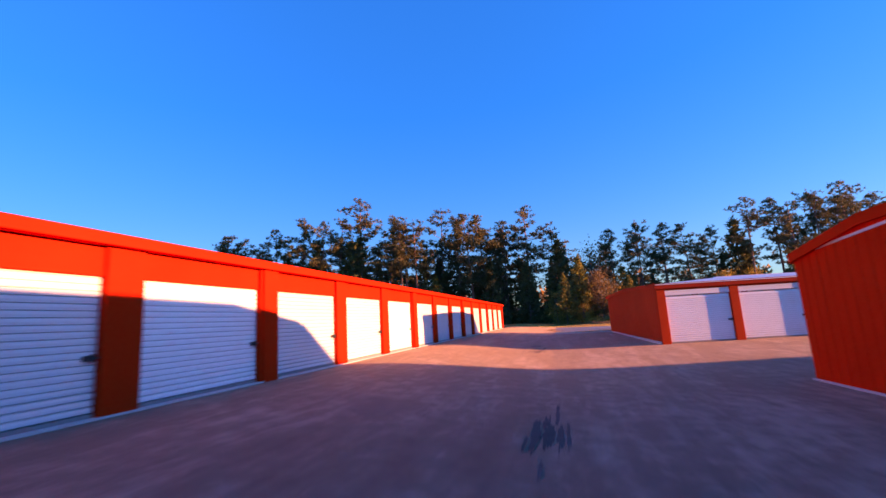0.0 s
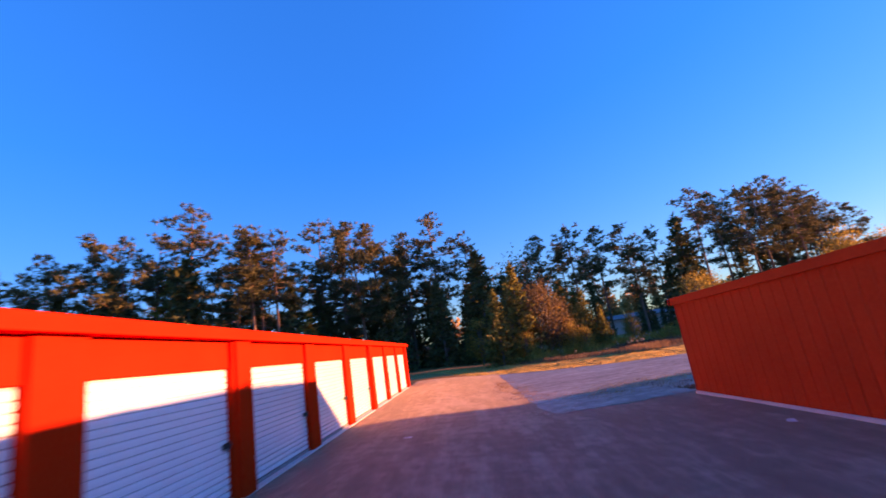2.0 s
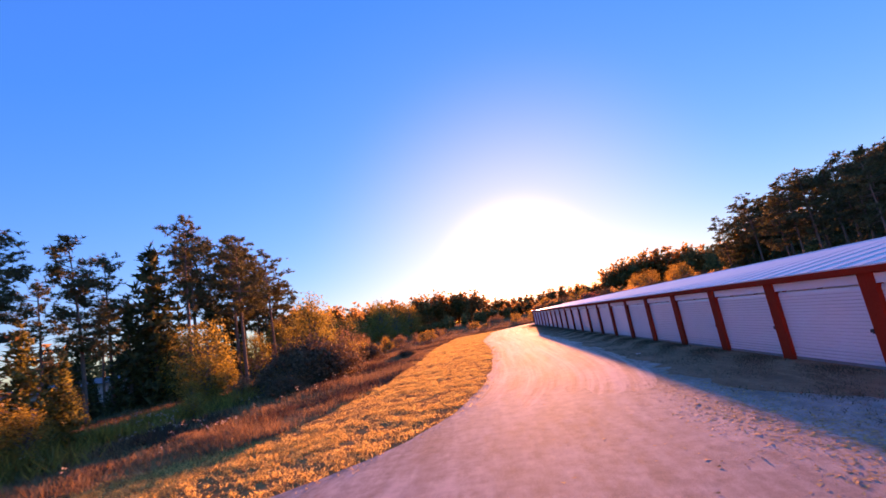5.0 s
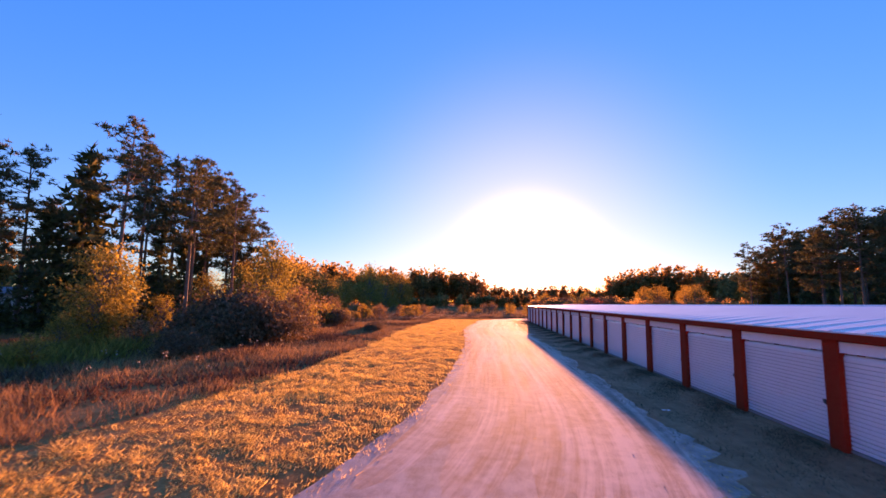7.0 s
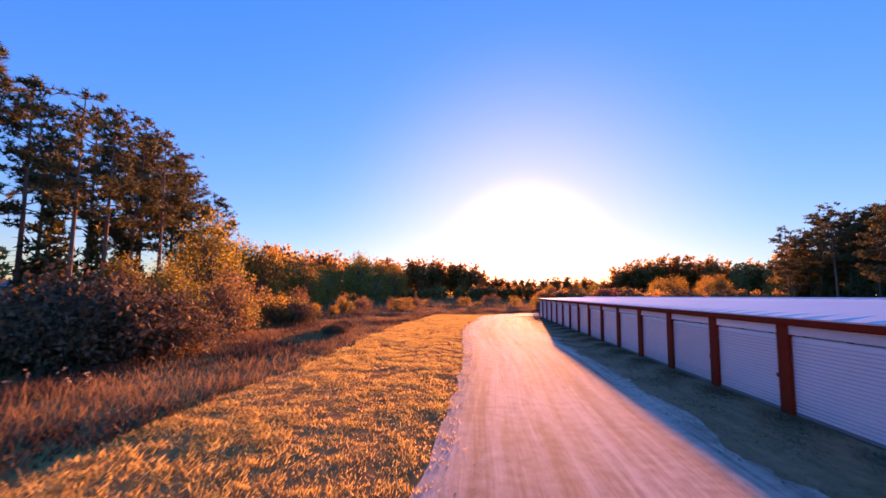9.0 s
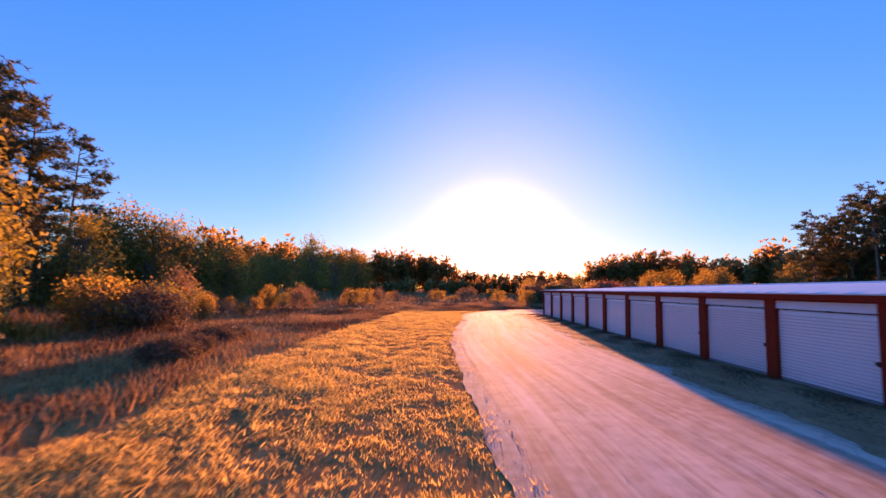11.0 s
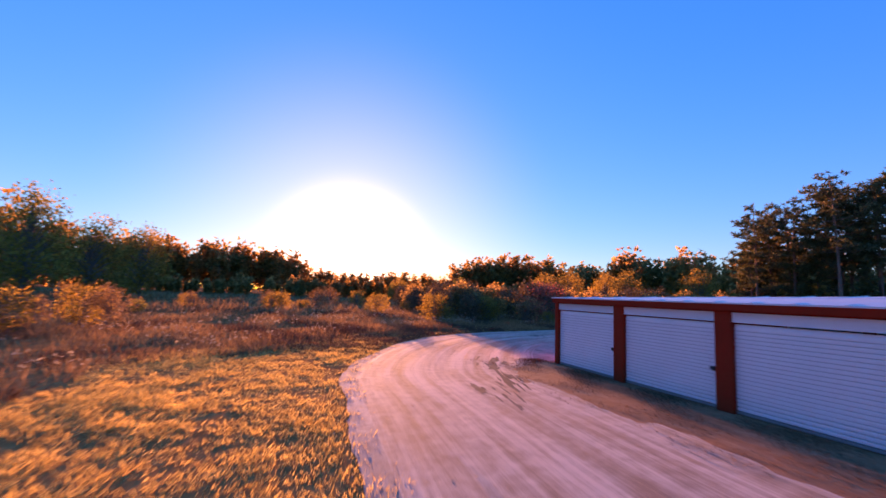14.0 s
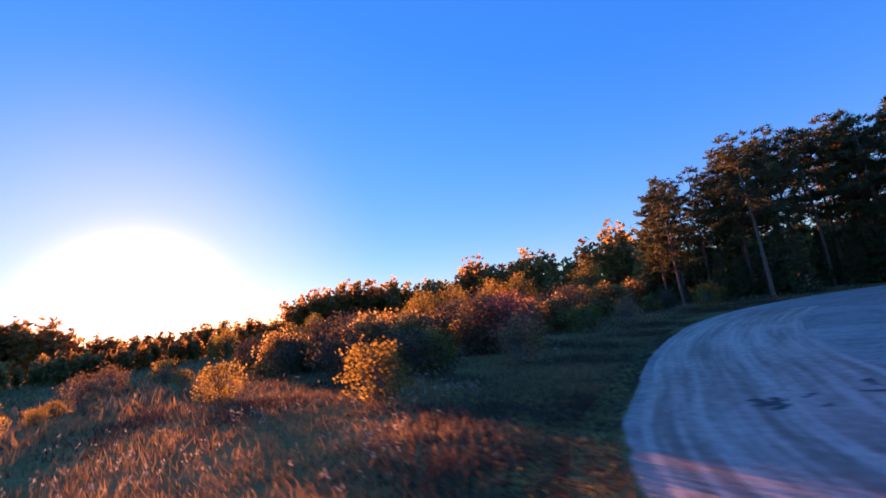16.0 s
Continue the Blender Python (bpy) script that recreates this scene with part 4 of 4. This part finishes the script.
def far_woods():
    """The treeline towards the sun and round the horizon: crowns of many leaves on trunks, in one mesh."""
    rng = np.random.default_rng(21)
    v, w = [], Wood()
    belts = [((300, 190), (345, 70), 150, 22.5, 28.5), ((345, 70), (328, -22), 120, 13.5, 16.0), ((328, -22), (300, -80), 110, 23, 28), ((300, -80), (160, -75), 110, 21, 27), ((150, 125), (300, 190), 110, 14, 21), ((225, 130), (245, -20), 130, 5, 8.0), ((-60, 150), (150, 160), 70, 9, 13), ((-60, 150), (-90, 0), 40, 9, 13), ((-90, 0), (-40, -60), 30, 9, 13), ((-40, -60), (110, -70), 60, 14, 19), ((105, -62), (165, -72), 60, 14, 18)]
    for (x0, y0), (x1, y1), n, lo, hi in belts:
        for i in range(n):
            f = (i + rng.uniform(0, 1)) / n
            x, y = x0 + (x1 - x0) * f + rng.normal(0, 5), y0 + (y1 - y0) * f + rng.normal(0, 5)
            h = (lo + (hi - lo) * float(np.clip(0.5 + 1.3 * noise.noise((x * 0.035, y * 0.035, 4)), 0, 1))) * rng.uniform(0.72, 1.08)
            w.add([(x, y, -0.2), (x, y, h * 0.7)], [0.16, 0.05], 4)
            wide, peak = h * rng.uniform(0.17, 0.27), rng.uniform(0.1, 0.75)
            c = rng.normal(size=(120, 3))
            c /= np.linalg.norm(c, axis=1, keepdims=True)
            c *= rng.uniform(0.35, 1.05, (120, 1))
            z = h * (0.03 + 0.97 * (0.5 + 0.5 * c[:, 2]))
            taper = 1.15 - peak * (z / h)
            pts = np.stack([x + c[:, 0] * wide * taper, y + c[:, 1] * wide * taper, z], 1)
            v.append(blades(pts, 0.37 + 0.055 * h, rng, 3, 0.1, 0.40))
    ob = thing("far_woods", "distant autumn treeline round the open ground", "woods", kind="stuff")
    child("crowns", tri_mesh("crowns", np.vstack(v), AUTUMN), ob)
    link("trunks", w.v, w.f, GREYBARK, ob)


def lane_distance(x, y):
    """Rough distance outwards from the lane's outer edge; below zero on the lane."""
    e = glide(LANE_EDGE, 1.0)
    d = np.full(len(x), 1e9)
    side = np.zeros(len(x))
    t = np.gradient(e, axis=0)
    for p, q in zip(e, t):
        k = (x - p[0]) ** 2 + (y - p[1]) ** 2
        near = k < d
        d = np.where(near, k, d)
        side = np.where(near, np.sign(q[0] * (y - p[1]) - q[1] * (x - p[0])), side)
    return np.sqrt(d) * side


def grass(name, label, x, y, tall, lean, mat, rng, wide=0.018):
    n = len(x)
    t = rng.uniform(0, 2 * math.pi, n)
    h = tall * rng.uniform(0.5, 1.3, n)
    base = np.stack([x, y, height(x, y) - 0.02], 1)
    a = np.stack([np.cos(t), np.sin(t), 0 * t], 1)
    tip = base + np.stack([rng.normal(0, lean, n) * h, rng.normal(0, lean, n) * h, h + 0.02], 1)
    wd = (wide * rng.uniform(0.6, 1.6, n))[:, None]
    v = np.stack([base - a * wd, base + a * wd, tip], 1).reshape(-1, 3)
    ob = new(name, tri_mesh(name, v, mat))
    return tagged(ob, label, "grass", kind="stuff")


def beside_lane(n, rng, near, far, power=1.0):
    """Points at a random distance outwards from the lane's outer edge."""
    e = glide(LANE_EDGE, 0.4)
    e = e[(e[:, 1] > 2)]
    t = np.gradient(e, axis=0)
    t /= np.linalg.norm(t, axis=1, keepdims=True)
    k = rng.integers(0, len(e), n)
    d = near + (far - near) * rng.random(n) ** power
    p = e[k] + t[k] * rng.uniform(-0.25, 0.25, (n, 1)) + np.stack([-t[k, 1], t[k, 0]], 1) * d[:, None]
    return p[:, 0], p[:, 1], d


def meadow():
    rng = np.random.default_rng(31)
    x, y, d = beside_lane(880000, rng, -0.6, 7.6)
    clump = 0.3 * np.sin(x * 0.9 + 2 * np.sin(y * 0.8)) * np.sin(y * 1.3 + 2 * np.sin(x * 0.5)) + 0.5 * np.sin(x * 2.3 + np.sin(y * 1.7) * 2) * np.sin(y * 2.9 + np.sin(x * 1.3) * 2) + 0.4 * np.sin(x * 5.1 + 2 * np.sin(y * 3.7)) * np.sin(y * 6.3 + 2 * np.sin(x * 4.1))
    keep = (rng.random(len(x)) < 0.55 + 0.7 * clump) & (rng.random(len(x)) < 0.05 + smooth_step(-0.5, 0.9, d + 0.3 * clump)) & (d < 7.0 + 0.6 * np.sin(x * 0.7) - 3.5 * smooth_step(93, 99, x)) & (rng.random(len(x)) < 1 - 0.7 * smooth_step(93, 99, x))
    x, y, clump, d = x[keep], y[keep], clump[keep], d[keep]
    grass("mown_grass", "short dry golden verge grass beside the lane", x, y, 0.035 + 0.04 * np.clip(clump + 0.5, 0, 1.4) + 0.045 * smooth_step(2, 5, d), 1.0, LAWN, rng, 0.012)
    x, y, d = beside_lane(520000, rng, 1.2, 34, 1.7)
    d = lane_distance(x, y)
    clump = np.sin(x * 0.9 + np.sin(y * 0.8) * 2.2) * np.sin(y * 1.1 + np.sin(x * 0.6) * 2.5)
    keep = (d > 6.6 - 5.4 * smooth_step(90, 97, x)) & (rng.random(len(x)) < 0.62 + 0.5 * clump)
    x, y, d = x[keep], y[keep], d[keep]
    tall = 0.62 * (np.minimum(0.16 + 0.10 * (d - 2), 0.42) + 0.24 * np.sin(x * 0.5 + 1.3 * np.sin(y * 0.45)) * np.sin(y * 0.62) + 0.010 * d)
    tall = np.maximum(tall, 0.08)
    dark = 0.9 * np.sin(x * 0.33 + 1.5 * np.sin(y * 0.5)) * np.sin(y * 0.55 + 0.8 * np.sin(x * 0.21)) + 0.25 * rng.normal(size=len(x)) > 0.30
    grass("tall_weeds", "tall reddish-brown weeds and dead grass", x[~dark], y[~dark], tall[~dark], 0.42, WEED, rng, 0.018)
    grass("dark_weeds", "low dark-brown weeds and withered bracken", x[dark], y[dark], tall[dark] * 0.9, 0.55, BRACKEN, rng, 0.03)
    x, y, d = beside_lane(240000, rng, 0.1, 8.0)
    keep = (x > 91) & (rng.random(len(x)) < smooth_step(91, 98, x)) & (rng.random(len(x)) < smooth_step(9.5, 2.5, d + 1.6 * np.sin(x * 0.6 + 2 * np.sin(y * 0.35))))
    grass("bend_verge", "short withered brown grass along the bend of the lane", x[keep], y[keep], 0.09, 0.9, BRACKEN, rng, 0.02)
    n = 36000
    x, y = rng.uniform(17, 62, n), 87.4 + rng.normal(0, 1.0, n)
    keep = rng.random(n) < 0.45 + 0.6 * np.sin(x * 1.1 + 2 * np.sin(y * 0.9)) * np.sin(y * 1.5 + np.sin(x * 0.7))
    grass("golden_brush", "low golden brush and ferns at the wood's edge", x[keep], y[keep], 0.75 + 0.35 * np.sin(x[keep] * 0.9) * np.sin(x[keep] * 2.3), 0.5, GOLD, rng, 0.05)
    # ragged tufts where the asphalt breaks up into the gravel, and in the shade of the corner
    n = 9000
    f = rng.random(n)
    line = glide([(9.3, 72.0), (8.5, 67.0), (8.1, 64.5), (8.9, 61.8), (11.5, 60.9), (18.0, 60.6)], 0.05)
    at = line[(f * (len(line) - 1)).astype(int)]
    x, y = at[:, 0] + rng.normal(0, 0.42, n), at[:, 1] + rng.normal(0, 0.42, n)
    keep = (rng.random(n) < 0.35 + 0.6 * np.sin(x * 4.1 + 2 * np.sin(y * 3.3)) * np.sin(y * 4.7)) & (y > 58.9)
    grass("yard_tufts", "ragged dry tufts at the broken asphalt edge", x[keep], y[keep], 0.05, 0.9, WEED, rng, 0.012)
    n = 60000
    x, y = rng.uniform(60, 260, n), rng.uniform(-20, 125, n)
    d = lane_distance(x, y)
    keep = (d > 26) & (x > 100 - (y - 66)) & (rng.random(n) < 0.6 + 0.4 * np.sin(x * 0.31 + 2 * np.sin(y * 0.23)))
    grass("far_weeds", "distant brown weeds of the open ground", x[keep], y[keep], 0.75, 0.4, WEED, rng, 0.12)
    n = 170000
    x = rng.uniform(11, C_EAST + 1.0, n)
    y = C_NORTH + 0.12 + np.abs(rng.normal(0, 1.15, n))
    keep = (y < 62.1) & (rng.random(n) < 0.5 + 0.5 * np.sin(x * 1.9 + 2 * np.sin(y * 2.1)))
    grass("wall_grass", "thin trodden grass along the storage wall", x[keep], y[keep], 0.07, 1.0, BRACKEN, rng, 0.014)


BRANCHES = [[(11.2, 63.1), (10.07, 62.45), (9.26, 62.12), (8.2, 61.8)], [(73.9, 62.4), (73.2, 62.6), (72.4, 62.7)]]


def litter():
    rng = np.random.default_rng(41)
    n = 7600
    x = np.r_[rng.gamma(2.2, 3.2, n) + 8.5, rng.uniform(12, 95, 1100)]
    y = np.r_[62.3 + rng.normal(0, 0.7, n) + 0.25 * np.sin(x[:n] * 1.3), rng.uniform(60, 67, 1100)]
    c = np.stack([x, y, np.full(len(x), 0.015)], 1)
    a = rng.normal(size=c.shape) * (0.042, 0.042, 0.006)
    b = rng.normal(size=c.shape) * (0.042, 0.042, 0.006)
    v = np.stack([c, c + a, c + b], 1)
    v[:, :, 2] = np.maximum(v[:, :, 2], 0.014)
    tagged(new("leaf_litter", tri_mesh("leaf_litter", v.reshape(-1, 3), LITTER)), "fallen yellow leaves on the lane", "leaves", kind="stuff")
    for line in BRANCHES:
        w = Wood()
        pts = [(x + 0.05 * math.sin(5 * x + y), y + 0.05 * math.sin(4 * y + x), 0.013) for x, y in glide(line, 0.3)]
        w.add(pts, [0.009 - 0.005 * k / len(pts) for k in range(len(pts))], 5)
        for k in range(2, len(pts) - 1, 3):
            w.add([pts[k], (pts[k][0] + 0.3, pts[k][1] + 0.16 * (-1) ** k, 0.014)], [0.004, 0.002], 4)
        tagged(link("fallen_branch", w.v, w.f, GREYBARK, smooth=True), "long thin bare branch lying on the gravel lane", "branch")


def house(x, y, turn, long, deep, wall, rise, paint, label, windows):
    """A plain gabled house far behind the trees."""
    ob = thing("house", label, "house", pose(x, y, -0.1, 0, 0, turn))
    part("wall", boxes((-long / 2, long / 2, -deep / 2, deep / 2, 0, wall)), paint, ob, "", 0.02)
    o = 0.4
    for sgn in (-1, 1):
        ring = [(-long / 2 - o, sgn * (deep / 2 + o), wall - 0.1), (long / 2 + o, sgn * (deep / 2 + o), wall - 0.1), (long / 2 + o, 0, wall + rise), (-long / 2 - o, 0, wall + rise)]
        slab_roof("roof", ob, ring if sgn < 0 else ring[::-1], 0.15, SHINGLE, "grey shingle roof slope")
    for gx in (-1, 1):
        link("gable", [(gx * long / 2, -deep / 2, wall), (gx * long / 2, deep / 2, wall), (gx * long / 2, 0, wall + rise - 0.12), (gx * (long / 2 - 0.1), -deep / 2, wall), (gx * (long / 2 - 0.1), deep / 2, wall), (gx * (long / 2 - 0.1), 0, wall + rise - 0.12)], [(0, 1, 2), (3, 5, 4), (0, 3, 4, 1), (1, 4, 5, 2), (2, 5, 3, 0)], paint, ob)
    for k in range(windows):
        wx = -long / 2 + (k + 0.5) * long / windows
        win = part("window", boxes((wx - 0.6, wx + 0.6, -deep / 2 - 0.05, -deep / 2 + 0.02, 1.0, 2.2)), CONCRETE, ob, "", 0.02)
        part("pane", boxes((wx - 0.5, wx + 0.5, -deep / 2 - 0.06, -deep / 2 - 0.03, 1.1, 2.1)), DARK, win)


def stain(x, y, long, wide, turn, label):
    """A stain lying on the worn ground, dragged out by tyres into ragged slivers."""
    rng = np.random.default_rng(int(1000 * abs(x) + 10 * abs(y)))
    c, q = math.cos(radians(turn)), math.sin(radians(turn))
    n = 22
    v, f = [], []
    for k in range(16):
        near = math.exp(-0.5 * (k / 7) ** 2)
        at, off = rng.normal(0, 0.55) * long * (1 if k else 0), rng.normal(0, 0.9) * wide * (1 if k else 0)
        la, wa = long * (0.16 + 0.5 * near * rng.random()), wide * (0.12 + 0.45 * near * rng.random())
        base = len(v)
        ring = [(0, 0)]
        for h in range(n):
            a = 2 * math.pi * h / n
            r = 1 + 0.7 * noise.noise((math.cos(a) * 1.9 + 3 * k + x, math.sin(a) * 1.9 + y, 0)) + 0.45 * noise.noise((math.cos(a) * 5 + x, math.sin(a) * 5, 2 + k))
            ring.append((la * r * math.cos(a), wa * r * math.sin(a)))
        for a, b in ring:
            a, b = a + at, b + off
            px, py = x + a * c - b * q, y + a * q + b * c
            v.append((px, py, max(float(height(px, py)) + 0.009, 0.0225 if py > 59.2 or px > 85 else -1) + 0.0004 * k))
        f += [(base, base + h + 1, base + (h + 1) % n + 1) for h in range(n)]
    tagged(link("stain", v, f, TAR), label, "stain", kind="structure")


def loose_stones():
    rng = np.random.default_rng(51)
    n = 3600
    e = glide(LANE_EDGE, 0.5)
    e = e[(e[:, 1] > 45) & (e[:, 0] > 10)]
    k = rng.integers(0, len(e), n // 2)
    x = np.r_[rng.uniform(2.0, 12.5, n // 4), rng.uniform(9, 95, n // 4), e[k, 0] + rng.normal(0, 0.25, n // 2)]
    y = np.r_[59.6 + 0.12 * (x[: n // 4] - 2) + rng.normal(0, 0.5, n // 4), rng.uniform(59.5, 67, n // 4), e[k, 1] - 0.2 + rng.normal(0, 0.25, n // 2)]
    r = rng.uniform(0.005, 0.015, len(x)) * np.where(rng.random(len(x)) < 0.05, 1.8, 1)
    unit = np.array([(1, 0, 0), (0, 1, 0), (-1, 0, 0), (0, -1, 0), (0, 0, 1), (0, 0, -0.6)], float)
    tri = np.array([(0, 1, 4), (1, 2, 4), (2, 3, 4), (3, 0, 4), (1, 0, 5), (2, 1, 5), (3, 2, 5), (0, 3, 5)])
    shape = unit[None] * rng.uniform(0.6, 1.3, (len(x), 6, 1)) * r[:, None, None]
    a = rng.uniform(0, 6.28, len(x))
    c, q = np.cos(a)[:, None], np.sin(a)[:, None]
    p = np.stack([shape[..., 0] * c - shape[..., 1] * q + x[:, None], shape[..., 0] * q + shape[..., 1] * c + y[:, None], shape[..., 2] * 0.7 + 0.02 + r[:, None] * 0.3], -1)
    v = p.reshape(-1, 3)
    f = (tri[None] + 6 * np.arange(len(x))[:, None, None]).reshape(-1, 3)
    tagged(link("loose_stones", v, f.tolist(), STONE), "loose pale stones scattered over the lane", "stones", kind="stuff")


def seed_heads():
    rng = np.random.default_rng(53)
    x, y, d = beside_lane(2600, rng, 8, 24)
    keep = ((x > 82) | (rng.random(len(x)) < 0.4)) & (np.sin(x * 0.8) * np.sin(y * 0.7) > 0.15)
    x, y = x[keep], y[keep]
    xb, yb, d = beside_lane(5200, rng, 5, 17)
    keep = (xb > 88) & (np.sin(xb * 0.5 + 1) * np.sin(yb * 0.6) > 0.1)
    z = np.r_[rng.uniform(0.45, 0.95, len(x)), rng.uniform(0.22, 0.55, keep.sum())]
    x, y = np.r_[x, xb[keep]], np.r_[y, yb[keep]]
    c = np.stack([x, y, height(x, y) + z], 1)
    heads = blades(np.repeat(c, 3, axis=0) + rng.normal(0, 0.05, (3 * len(c), 3)), 0.06, rng, 4, 0.1, 0.4)
    stem = np.stack([c - (0.006, 0, 0) - np.stack([0 * x, 0 * x, c[:, 2]], 1), c + (0.006, 0, 0) - np.stack([0 * x, 0 * x, c[:, 2]], 1), c], 1).reshape(-1, 3)
    ob = thing("seed_heads", "pale fluffy seed heads among the weeds", "weeds", kind="stuff")
    child("heads", tri_mesh("heads", heads, SEED), ob)
    child("stems", tri_mesh("stems", stem, WEED), ob)


def scraps():
    rng = np.random.default_rng(57)
    for i, (x, y) in enumerate(((2.7, 58.7), (9.2, 54.7), (-1.9, 46.2), (27.5, 61.0))):
        bm = bmesh.new()
        v = [bm.verts.new((0.11 * a + rng.normal(0, 0.02), 0.07 * b + rng.normal(0, 0.015), 0.012 + 0.02 * abs(rng.normal()))) for b in (-1, 0, 1) for a in (-1, 0, 1)]
        for j in range(2):
            for k in range(2):
                bm.faces.new((v[3 * j + k], v[3 * j + k + 1], v[3 * j + k + 4], v[3 * j + k + 3]))
        bmesh.ops.solidify(bm, geom=bm.faces[:], thickness=0.003)
        ob = part("paper_scrap", bm, WHITE)
        ob.matrix_world = pose(x, y, float(height(x, y)) + 0.004, 0, 0, 40 * i)
        tagged(ob, "crumpled white paper scrap lying on the ground", "litter")


woods()
far_woods()
meadow()
litter()
loose_stones()
seed_heads()
for spot in ((3.2, 48.7, 0.5, 0.24, 70), (2.8, 45.6, 0.4, 0.2, 60), (0.3, 32.2, 1.7, 0.13, 76), (3.4, 47.4, 1.2, 0.05, 75), (99, 49.5, 1.3, 0.6, 20), (101.3, 52.7, 0.9, 0.5, 50), (74.9, 61.0, 1.2, 0.35, -8), (80.3, 60.4, 1.0, 0.4, -5), (64.7, 61.8, 1.0, 0.25, -4), (73.9, 63.4, 1.1, 0.22, -6), (90.4, 61.2, 1.5, 0.3, -28), (87.6, 62.0, 1.9, 0.26, -14), (85.6, 63.1, 1.4, 0.22, -8)):
    stain(*spot, "dark oily stain on the worn ground")
scraps()
house(70.0, 140.0, -14, 44, 9, 3.6, 0.9, SIDING, "long pale building with a low grey roof behind the pines", 0)
house(16.8, 139.0, 4, 7, 6, 2.8, 1.4, SIDING, "small pale shed with a grey roof behind the pines", 0)
